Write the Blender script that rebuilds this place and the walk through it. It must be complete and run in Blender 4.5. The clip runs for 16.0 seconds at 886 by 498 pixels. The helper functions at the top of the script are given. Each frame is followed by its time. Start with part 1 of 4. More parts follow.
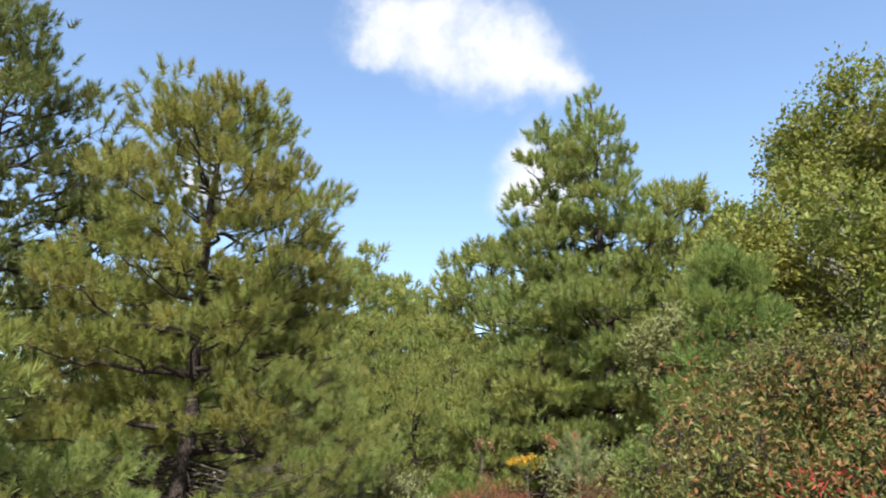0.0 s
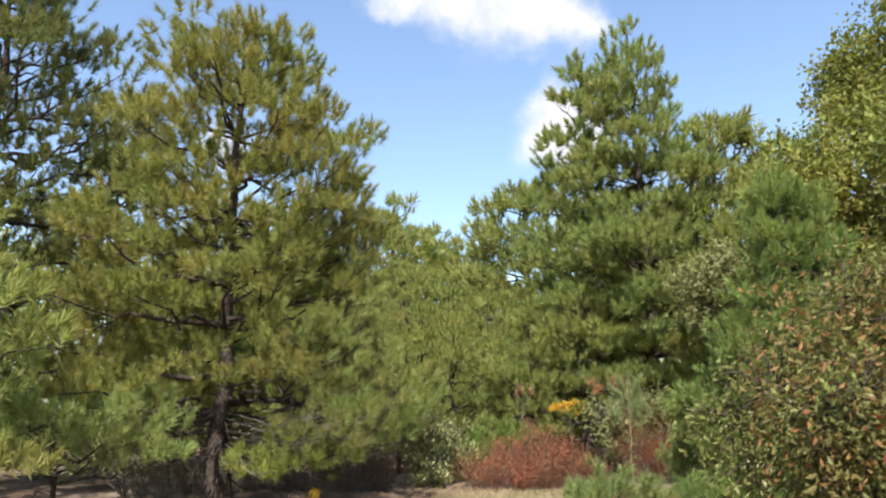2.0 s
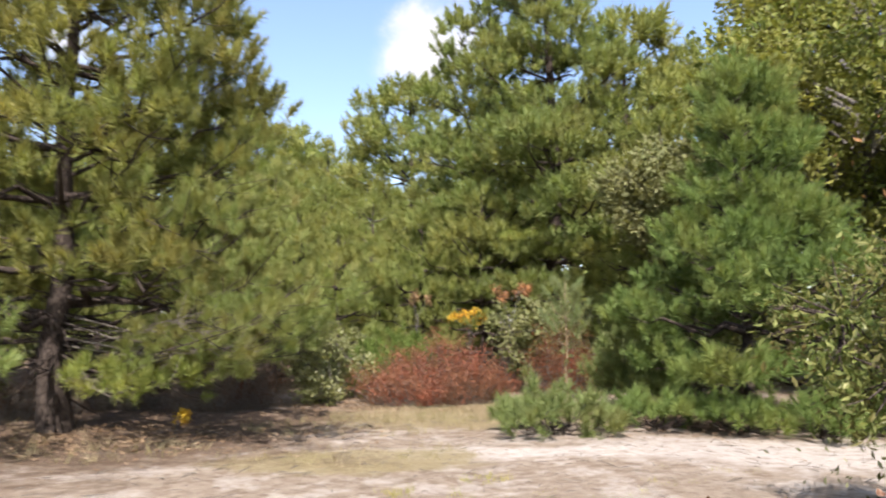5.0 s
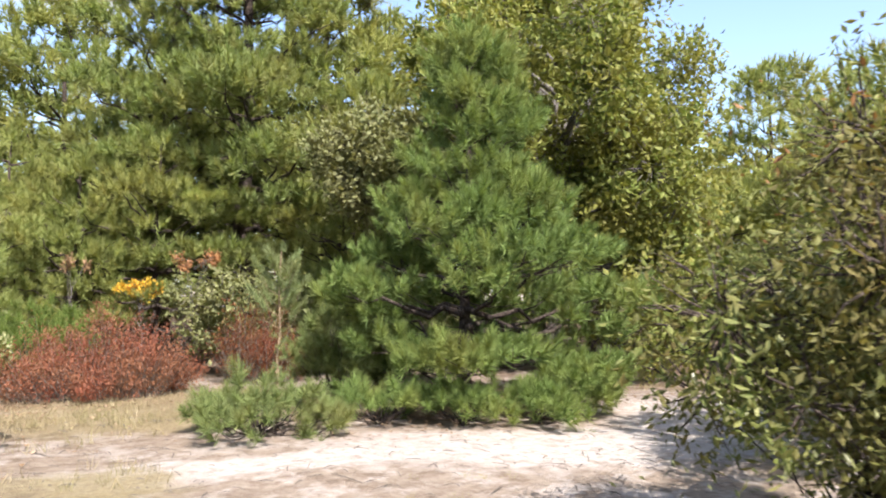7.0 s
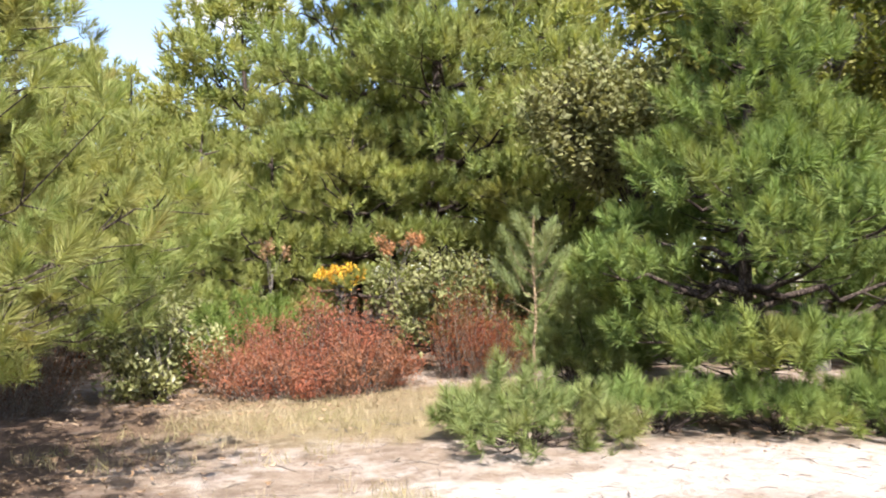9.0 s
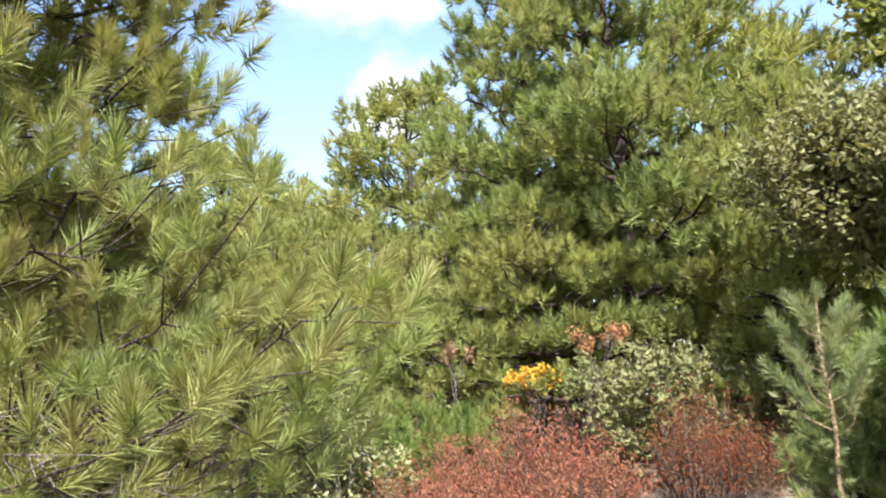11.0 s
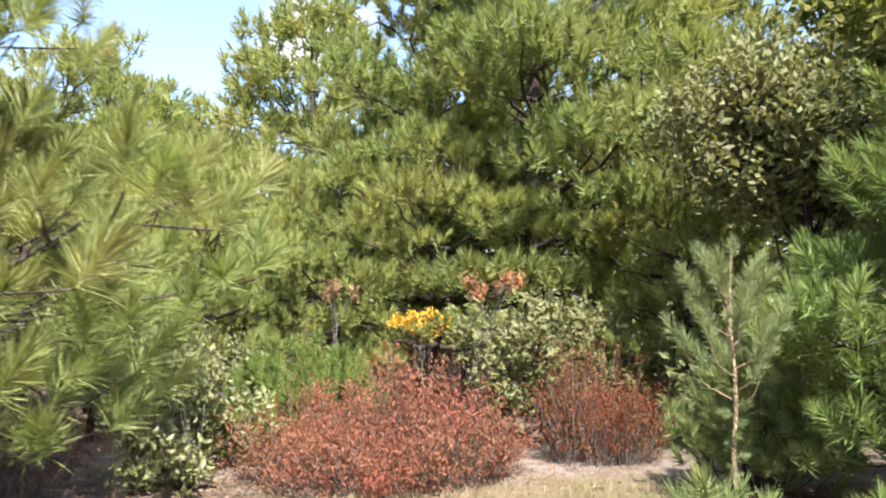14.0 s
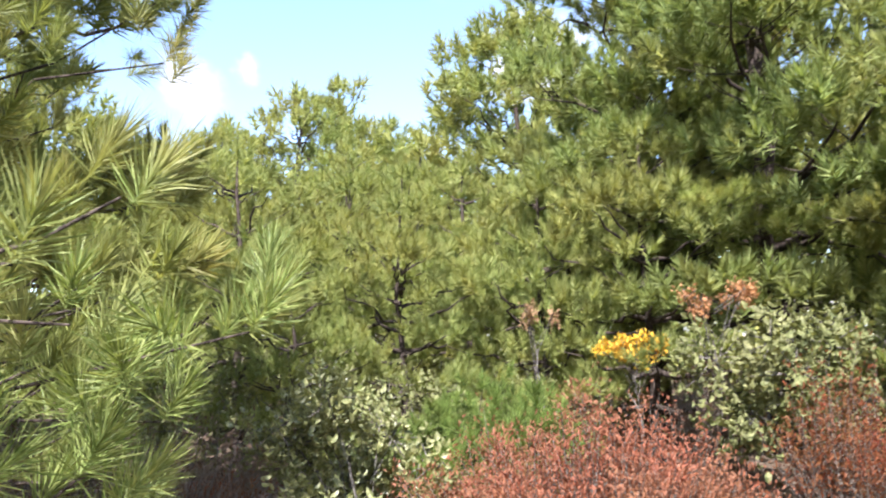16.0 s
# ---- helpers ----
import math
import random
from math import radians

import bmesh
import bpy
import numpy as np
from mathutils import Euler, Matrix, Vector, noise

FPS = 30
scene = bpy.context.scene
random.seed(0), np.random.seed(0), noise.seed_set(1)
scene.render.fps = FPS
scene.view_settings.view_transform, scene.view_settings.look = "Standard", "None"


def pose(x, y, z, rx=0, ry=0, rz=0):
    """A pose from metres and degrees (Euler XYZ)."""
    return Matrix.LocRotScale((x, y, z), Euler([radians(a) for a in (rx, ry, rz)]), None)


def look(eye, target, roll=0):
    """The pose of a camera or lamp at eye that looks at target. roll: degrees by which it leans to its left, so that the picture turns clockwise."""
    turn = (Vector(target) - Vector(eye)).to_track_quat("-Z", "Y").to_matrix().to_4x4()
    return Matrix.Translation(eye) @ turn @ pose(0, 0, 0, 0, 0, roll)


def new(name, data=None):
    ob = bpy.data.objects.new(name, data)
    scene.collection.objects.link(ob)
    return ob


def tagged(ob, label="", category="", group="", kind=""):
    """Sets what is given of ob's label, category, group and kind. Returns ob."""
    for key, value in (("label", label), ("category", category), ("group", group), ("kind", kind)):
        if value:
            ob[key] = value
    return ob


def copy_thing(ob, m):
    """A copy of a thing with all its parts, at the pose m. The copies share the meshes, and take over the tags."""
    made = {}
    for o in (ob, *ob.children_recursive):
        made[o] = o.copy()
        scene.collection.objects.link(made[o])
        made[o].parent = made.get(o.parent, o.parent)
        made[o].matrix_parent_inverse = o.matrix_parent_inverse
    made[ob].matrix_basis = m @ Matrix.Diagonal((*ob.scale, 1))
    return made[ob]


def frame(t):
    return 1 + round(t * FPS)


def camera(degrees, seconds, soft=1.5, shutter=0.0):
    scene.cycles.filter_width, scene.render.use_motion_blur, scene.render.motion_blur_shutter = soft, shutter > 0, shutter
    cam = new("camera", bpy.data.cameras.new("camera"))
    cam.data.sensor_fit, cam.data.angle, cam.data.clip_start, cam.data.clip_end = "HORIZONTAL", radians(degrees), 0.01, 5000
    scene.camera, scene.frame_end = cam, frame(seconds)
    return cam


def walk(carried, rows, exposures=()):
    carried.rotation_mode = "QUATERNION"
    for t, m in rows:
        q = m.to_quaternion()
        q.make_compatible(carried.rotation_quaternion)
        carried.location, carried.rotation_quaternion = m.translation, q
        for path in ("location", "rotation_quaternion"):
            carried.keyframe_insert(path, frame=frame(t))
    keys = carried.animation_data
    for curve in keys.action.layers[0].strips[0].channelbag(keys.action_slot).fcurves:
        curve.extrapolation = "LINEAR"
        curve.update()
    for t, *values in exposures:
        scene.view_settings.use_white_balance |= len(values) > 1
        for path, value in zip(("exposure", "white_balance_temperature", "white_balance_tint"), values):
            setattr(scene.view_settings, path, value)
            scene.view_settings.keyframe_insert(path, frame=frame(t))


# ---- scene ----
cam = camera(61.4, 16.0, soft=2.0, shutter=0.4)
METRES, EYE, TILT, LEAN, TURN = 10.5, 1.55, 15.6, 0.0, 0.0
ROWS = [
    (0.0, 0.0, 0.0, 0.0, 0.0, 0.0, -0.0),
    (0.5, -0.0028, 0.002, -0.0017, -0.19, -1.29, -0.2),
    (1.0, -0.0049, 0.0144, -0.0063, -0.16, -1.92, -0.76),
    (1.5, -0.0052, 0.0422, -0.0142, -0.27, -0.34, -0.47),
    (2.0, -0.0201, 0.0571, -0.0235, 1.92, -3.52, 1.68),
    (2.5, -0.0378, 0.0729, -0.0322, -0.18, -4.78, 0.74),
    (3.0, -0.0455, 0.1164, -0.0513, 0.65, -5.84, 3.59),
    (5.5, -0.0979, 0.2916, -0.0998, -16.69, -10.23, -6.28),
    (6.0, -0.0912, 0.3318, -0.1064, -28.75, -8.73, -7.81),
    (6.5, -0.0976, 0.3703, -0.114, -31.06, -8.49, -7.38),
    (7.0, -0.1052, 0.4079, -0.1213, -33.51, -9.73, -9.63),
    (7.5, -0.1007, 0.4515, -0.1365, -32.95, -6.63, -9.15),
    (8.0, -0.1151, 0.4942, -0.1544, -27.16, -5.99, -5.45),
    (8.5, -0.1168, 0.5394, -0.177, -28.02, -12.18, -8.04),
    (9.0, -0.1254, 0.5867, -0.1852, -22.8, -11.91, -5.71),
    (9.5, -0.1337, 0.6215, -0.1907, -28.59, -11.14, -10.11),
    (10.0, -0.1301, 0.6643, -0.1991, -19.08, -7.74, -2.3),
    (12.5, -0.1047, 0.7594, -0.2099, -8.89, -4.8, 0.69),
    (13.0, -0.1029, 0.7636, -0.2116, -10.67, -7.79, -0.0),
    (13.5, -0.0997, 0.777, -0.2178, -13.97, -7.9, -1.56),
    (14.0, -0.0854, 0.7949, -0.229, -17.79, -9.4, -5.57),
    (14.5, -0.0543, 0.817, -0.2359, -13.82, -10.96, -3.57),
    (15.0, -0.0449, 0.8444, -0.2409, -7.52, -8.99, 0.14),
    (15.5, -0.0298, 0.8688, -0.2447, -3.74, -7.0, 0.46),
    (16.0, -0.0154, 0.8866, -0.2456, -0.55, -8.42, 2.01),
]
walk(cam, [(t, pose(0, 0, EYE, TILT, LEAN, TURN) @ pose(METRES * x, METRES * y, METRES * z, 90 + pitch, roll, yaw)) for t, x, y, z, yaw, pitch, roll in ROWS],
     [(0.0, 1.29, 6100, 10), (3.0, 1.36, 6300, 14), (5.5, 1.50, 6200, 18), (7.0, 1.73, 6150, 18), (9.0, 1.95, 6250, 18), (12.5, 2.00, 5950, 18), (14.0, 2.05, 6000, 18), (16.0, 2.11, 5850, 18)])

# ---- daylight: early autumn noon, sun high behind the walker, a few fair-weather clouds ----
SUN_YAW, SUN_UP = 171.0, 51.0


def heading(yaw, up):
    """Unit vector at yaw degrees left of +y and up degrees above level."""
    a, e = radians(yaw), radians(up)
    return Vector((-math.sin(a) * math.cos(e), math.cos(a) * math.cos(e), math.sin(e)))


sun = new("sun", bpy.data.lights.new("sun", "SUN"))
sun.data.energy, sun.data.angle, sun.data.color = 4.6, radians(0.53), (1.0, 0.95, 0.86)
sun.matrix_world = look(heading(SUN_YAW, SUN_UP) * 60, (0, 0, 0))

world = bpy.data.worlds.new("world")
scene.world = world
world.use_nodes = True
wt = world.node_tree
wt.nodes.clear()


def wnode(kind, **kw):
    n = wt.nodes.new(kind)
    for k, v in kw.items():
        n.inputs[k].default_value = v
    return n


def wmath(op, a, b=None, c=None):
    n = wt.nodes.new("ShaderNodeMath")
    n.operation = op
    for i, v in enumerate((a, b, c)):
        if v is None:
            continue
        if isinstance(v, (int, float)):
            n.inputs[i].default_value = v
        else:
            wt.links.new(v, n.inputs[i])
    return n.outputs[0]


sky = wt.nodes.new("ShaderNodeTexSky")
sky.sky_type, sky.sun_disc = "NISHITA", False
sky.sun_elevation, sky.sun_rotation = radians(SUN_UP), radians(-SUN_YAW)
sky.air_density, sky.dust_density, sky.ozone_density = 1.0, 1.3, 0.5
SKY_STRENGTH = 0.115
clear = wnode("ShaderNodeBackground", Strength=SKY_STRENGTH)
tone = wt.nodes.new("ShaderNodeMix")
tone.data_type, tone.blend_type = "RGBA", "MULTIPLY"
tone.inputs[0].default_value, tone.inputs[7].default_value = 1.0, (0.99, 0.995, 0.975, 1)
wt.links.new(sky.outputs[0], tone.inputs[6])
wt.links.new(tone.outputs[2], clear.inputs["Color"])
co = wt.nodes.new("ShaderNodeTexCoord")
warp = wnode("ShaderNodeTexNoise", Scale=9.0, Detail=6.0, Roughness=0.6)
wt.links.new(co.outputs["Generated"], warp.inputs["Vector"])
centre = wt.nodes.new("ShaderNodeVectorMath")
centre.operation = "MULTIPLY_ADD"
centre.inputs[1].default_value, centre.inputs[2].default_value = (0.11, 0.11, 0.11), (-0.055, -0.055, -0.055)
wt.links.new(warp.outputs["Color"], centre.inputs[0])
bent = wt.nodes.new("ShaderNodeVectorMath")
bent.operation = "ADD"
wt.links.new(co.outputs["Generated"], bent.inputs[0])
wt.links.new(centre.outputs[0], bent.inputs[1])
CLOUDS = [(6.6, 32.0, 2.6), (4.0, 32.5, 3.2), (0.5, 31.8, 3.6), (-3.5, 30.4, 4.4), (-7.5, 29.4, 4.0), (-10.0, 28.3, 2.2),
          (-6.0, 20.3, 2.6), (-8.2, 21.4, 3.1), (-11.5, 21.2, 2.4), (-9.5, 18.6, 2.2), (18.5, 18.4, 2.2), (20.0, 20.2, 1.7), (14.8, 20.6, 1.1),
          (40.0, 30.0, 4.0), (-70.0, 34.0, 5.0), (150.0, 33.0, 6.0), (-130.0, 28.0, 5.0)]
cover = None
for yaw, up, size in CLOUDS:
    d = wt.nodes.new("ShaderNodeVectorMath")
    d.operation = "DISTANCE"
    d.inputs[1].default_value = heading(yaw, up)
    wt.links.new(bent.outputs[0], d.inputs[0])
    puff = wmath("SUBTRACT", 1.0, wmath("DIVIDE", d.outputs["Value"], radians(size) * 1.35))
    puff = wmath("MAXIMUM", puff, 0.0)
    cover = puff if cover is None else wmath("ADD", cover, puff)
wisp = wnode("ShaderNodeTexNoise", Scale=17.0, Detail=7.0, Roughness=0.6)
wt.links.new(co.outputs["Generated"], wisp.inputs["Vector"])
cover = wmath("MULTIPLY", cover, wmath("MULTIPLY_ADD", wisp.outputs["Fac"], 1.7, 0.15))
edge = wt.nodes.new("ShaderNodeMapRange")
edge.interpolation_type = "SMOOTHSTEP"
edge.inputs["From Min"].default_value, edge.inputs["From Max"].default_value = 0.08, 1.5
wt.links.new(cover, edge.inputs["Value"])
white = wnode("ShaderNodeBackground", Color=(1.0, 0.985, 0.97, 1), Strength=0.44)
both = wt.nodes.new("ShaderNodeMixShader")
out = wt.nodes.new("ShaderNodeOutputWorld")
wt.links.new(edge.outputs[0], both.inputs[0])
wt.links.new(clear.outputs[0], both.inputs[1])
wt.links.new(white.outputs[0], both.inputs[2])
wt.links.new(both.outputs[0], out.inputs["Surface"])


# ---- materials ----
class Nodes:
    """Shorthand for building one node material."""

    def __init__(self, name):
        self.mat = bpy.data.materials.new(name)
        self.mat.use_nodes = True
        self.t = self.mat.node_tree
        self.t.nodes.clear()
        self.out = self.t.nodes.new("ShaderNodeOutputMaterial")
        self.coord = self.t.nodes.new("ShaderNodeTexCoord")

    def put(self, socket, v):
        if hasattr(v, "is_linked"):
            self.t.links.new(v, socket)
        else:
            socket.default_value = v

    def node(self, kind, **ins):
        n = self.t.nodes.new(kind)
        for k, v in ins.items():
            self.put(n.inputs[k.replace("_", " ")], v)
        return n

    def noise(self, scale, detail=4.0, rough=0.55, coord="Object"):
        return self.node("ShaderNodeTexNoise", Vector=self.coord.outputs[coord], Scale=scale, Detail=detail, Roughness=rough).outputs["Fac"]

    def ramp(self, fac, *stops):
        r = self.t.nodes.new("ShaderNodeValToRGB")
        els = r.color_ramp.elements
        while len(els) < len(stops):
            els.new(0.5)
        for e, (p, c) in zip(els, stops):
            e.position, e.color = p, (*c, 1)
        self.put(r.inputs[0], fac)
        return r.outputs[0]

    def mix(self, fac, a, b, blend="MIX"):
        m = self.t.nodes.new("ShaderNodeMix")
        m.data_type, m.blend_type = "RGBA", blend
        self.put(m.inputs[0], fac)
        for s, v in ((m.inputs[6], a), (m.inputs[7], b)):
            self.put(s, (*v, 1) if isinstance(v, tuple) and len(v) == 3 else v)
        return m.outputs[2]

    def maths(self, op, a, b=0.0, c=0.0):
        m = self.t.nodes.new("ShaderNodeMath")
        m.operation = op
        for s, v in zip(m.inputs, (a, b, c)):
            self.put(s, v)
        return m.outputs[0]

    def island(self):
        return self.t.nodes.new("ShaderNodeNewGeometry").outputs["Random Per Island"]

    def finish(self, color, rough=0.7, bump=None, dist=0.02, strength=0.6, spec=0.3, through_light=0.0, through_tint=None):
        b = self.node("ShaderNodeBsdfPrincipled", Roughness=rough)
        b.inputs["Specular IOR Level"].default_value = spec
        self.put(b.inputs["Base Color"], color)
        if bump is not None:
            n = self.node("ShaderNodeBump", Height=bump, Distance=dist, Strength=strength)
            self.t.links.new(n.outputs[0], b.inputs["Normal"])
        shader = b.outputs[0]
        if through_light:
            tr = self.t.nodes.new("ShaderNodeBsdfTranslucent")
            self.put(tr.inputs[0], color if through_tint is None else self.mix(1.0, color, through_tint, "MULTIPLY"))
            m = self.t.nodes.new("ShaderNodeMixShader")
            m.inputs[0].default_value = through_light
            self.t.links.new(shader, m.inputs[1])
            self.t.links.new(tr.outputs[0], m.inputs[2])
            shader = m.outputs[0]
        self.t.links.new(shader, self.out.inputs[0])
        return self.mat


def foliage(name, shades, old, old_share=0.35, clump=1.1, rough=0.55, through_light=0.35, spec=0.16):
    """Leaves or needles: three shades from blade to blade, an older tint in patches."""
    n = Nodes(name)
    lo, mid, hi = shades
    blade = n.ramp(n.island(), (0.0, lo), (0.5, mid), (1.0, hi))
    patch = n.noise(clump, 3.0)
    lo_p = 0.72 - old_share
    aged = n.ramp(patch, (lo_p, (0, 0, 0)), (min(lo_p + 0.25, 0.98), (1, 1, 1)))
    col = n.mix(n.maths("MULTIPLY", aged, 0.75), blade, old)
    light = n.ramp(n.noise(clump * 3.3, 2.0), (0.3, (0.72, 0.72, 0.72)), (0.7, (1.2, 1.2, 1.15)))
    col = n.mix(1.0, col, light, "MULTIPLY")
    return n.finish(col, rough, spec=spec, through_light=through_light, through_tint=(1.25, 1.2, 0.7, 1))


def bark(name, dark, pale, scale=9.0):
    n = Nodes(name)
    stretch = n.node("ShaderNodeMapping", Vector=n.coord.outputs["Object"])
    stretch.inputs["Scale"].default_value = (1, 1, 0.3)
    plates = n.node("ShaderNodeTexVoronoi", Vector=stretch.outputs[0], Scale=scale * 3)
    plates.feature = "DISTANCE_TO_EDGE"
    grain = n.noise(scale * 4, 6.0)
    h = n.maths("ADD", n.maths("MINIMUM", n.maths("MULTIPLY", plates.outputs["Distance"], 4.0), 1.0), grain)
    col = n.ramp(n.maths("MULTIPLY", h, 0.5), (0.15, dark), (0.85, pale))
    return n.finish(col, 0.9, bump=h, dist=0.015, strength=0.8, spec=0.1)


PINE = foliage("pine_needles_olive", ((0.128, 0.155, 0.037), (0.189, 0.217, 0.059), (0.275, 0.289, 0.097)), (0.263, 0.224, 0.071), 0.32, 0.9, through_light=0.45)
# the far-left pine's shade is put into this darker needle colour
PINE_SHADED = foliage("pine_needles_shaded", ((0.075, 0.098, 0.030), (0.114, 0.138, 0.044), (0.172, 0.188, 0.071)), (0.149, 0.138, 0.049), 0.28, 0.9, through_light=0.4)
PINE_MID = foliage("pine_needles_mid", ((0.128, 0.175, 0.050), (0.197, 0.247, 0.076), (0.283, 0.329, 0.122)), (0.256, 0.250, 0.083), 0.3, 0.8, through_light=0.42)
PINE_FAR = foliage("pine_needles_far", ((0.137, 0.179, 0.048), (0.213, 0.252, 0.075), (0.308, 0.335, 0.115)), (0.285, 0.263, 0.078), 0.3, 0.6, through_light=0.42)
PINE_DEEP = foliage("pine_needles_deep", ((0.084, 0.131, 0.035), (0.137, 0.196, 0.053), (0.203, 0.268, 0.082)), (0.221, 0.231, 0.061), 0.25, 1.2)
PINE_FRESH = foliage("pine_needles_fresh", ((0.099, 0.141, 0.031), (0.178, 0.224, 0.059), (0.295, 0.329, 0.118)), (0.249, 0.216, 0.073), 0.3, 1.8, rough=0.5, spec=0.22)
# lighter needle colour that carries the sunlight on single boughs
PINE_SUNLIT = foliage("pine_needles_sunlit", ((0.142, 0.185, 0.040), (0.214, 0.257, 0.059), (0.296, 0.326, 0.092)), (0.261, 0.248, 0.066), 0.3, 2.0)
PINE_SAGE = foliage("pine_needles_sage", ((0.125, 0.165, 0.062), (0.18, 0.225, 0.090), (0.26, 0.300, 0.140)), (0.23, 0.225, 0.09), 0.25, 2.0)
PINE_YOUNG = foliage("pine_needles_young", ((0.097, 0.135, 0.044), (0.157, 0.200, 0.066), (0.227, 0.265, 0.099)), (0.216, 0.210, 0.072), 0.25, 2.0)
PINE_BRIGHT_SOFT = foliage("pine_needles_light", ((0.085, 0.135, 0.028), (0.125, 0.180, 0.038), (0.180, 0.225, 0.060)), (0.15, 0.17, 0.045), 0.25, 1.5)
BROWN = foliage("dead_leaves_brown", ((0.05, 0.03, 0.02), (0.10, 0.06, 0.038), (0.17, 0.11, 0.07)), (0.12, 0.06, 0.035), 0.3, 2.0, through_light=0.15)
FADED = foliage("leaves_faded_brown", ((0.22, 0.13, 0.07), (0.32, 0.20, 0.11), (0.40, 0.27, 0.16)), (0.2, 0.14, 0.07), 0.3, 4.0)
RUST_LITTER = foliage("leaf_litter", ((0.10, 0.065, 0.04), (0.19, 0.125, 0.075), (0.32, 0.24, 0.16)), (0.24, 0.15, 0.08), 0.3, 2.0, through_light=0.1)
OAK_YELLOW = foliage("oak_leaves_yellowing", ((0.077, 0.109, 0.022), (0.131, 0.162, 0.034), (0.217, 0.229, 0.061)), (0.217, 0.197, 0.047), 0.34, 0.8)
OAK_GREY = foliage("oak_leaves_grey_green", ((0.086, 0.103, 0.033), (0.152, 0.167, 0.061), (0.254, 0.256, 0.112)), (0.201, 0.195, 0.082), 0.3, 1.1, rough=0.6, spec=0.25)
SHRUB_MIXED = foliage("shrub_leaves_turning", ((0.051, 0.072, 0.015), (0.106, 0.130, 0.028), (0.221, 0.227, 0.076)), (0.143, 0.102, 0.036), 0.3, 1.6, rough=0.6, spec=0.2)
BAY = foliage("bayberry_leaves", ((0.111, 0.125, 0.042), (0.199, 0.209, 0.078), (0.328, 0.323, 0.160)), (0.199, 0.190, 0.061), 0.2, 1.5, rough=0.38, spec=0.5)
RED = foliage("huckleberry_leaves_red", ((0.140, 0.043, 0.024), (0.244, 0.082, 0.046), (0.333, 0.143, 0.086)), (0.247, 0.134, 0.072), 0.3, 2.0)
RED_DARK = foliage("huckleberry_leaves_dark", ((0.086, 0.017, 0.010), (0.163, 0.038, 0.019), (0.256, 0.083, 0.036)), (0.154, 0.083, 0.029), 0.36, 2.2)
SHRUB_RUST = foliage("shrub_leaves_rusty", ((0.120, 0.050, 0.020), (0.205, 0.090, 0.036), (0.300, 0.165, 0.070)), (0.180, 0.130, 0.045), 0.3, 2.5)
SHRUB_TAN = foliage("shrub_leaves_dry_tan", ((0.120, 0.056, 0.032), (0.248, 0.143, 0.090), (0.376, 0.247, 0.173)), (0.208, 0.098, 0.058), 0.3, 3.0, through_light=0.3)
CREEPER = foliage("creeper_leaves_scarlet", ((0.14, 0.014, 0.014), (0.27, 0.030, 0.026), (0.38, 0.075, 0.045)), (0.20, 0.050, 0.025), 0.3, 2.5)
YELLOW = foliage("leaves_golden", ((0.460, 0.267, 0.024), (0.589, 0.396, 0.036), (0.644, 0.488, 0.072)), (0.515, 0.230, 0.030), 0.25, 4.0)
RUST = foliage("needles_rusty", ((0.26, 0.12, 0.055), (0.38, 0.19, 0.085), (0.48, 0.27, 0.13)), (0.28, 0.15, 0.075), 0.3, 4.0)
STRAW = foliage("dry_grass", ((0.20, 0.155, 0.085), (0.29, 0.235, 0.14), (0.37, 0.31, 0.20)), (0.20, 0.19, 0.08), 0.3, 1.0, through_light=0.25)
GRASS = foliage("green_grass", ((0.14, 0.17, 0.04), (0.22, 0.24, 0.07), (0.32, 0.32, 0.12)), (0.36, 0.30, 0.12), 0.35, 3.0)
BARK = bark("pine_bark", (0.020, 0.015, 0.012), (0.090, 0.070, 0.056))
BARK_GREY = bark("oak_bark", (0.045, 0.040, 0.034), (0.190, 0.170, 0.145))
BARK_PALE = bark("young_stem_bark", (0.14, 0.10, 0.055), (0.36, 0.27, 0.16), 20.0)
TWIG = bark("dead_twigs", (0.085, 0.070, 0.055), (0.26, 0.225, 0.185), 24.0)


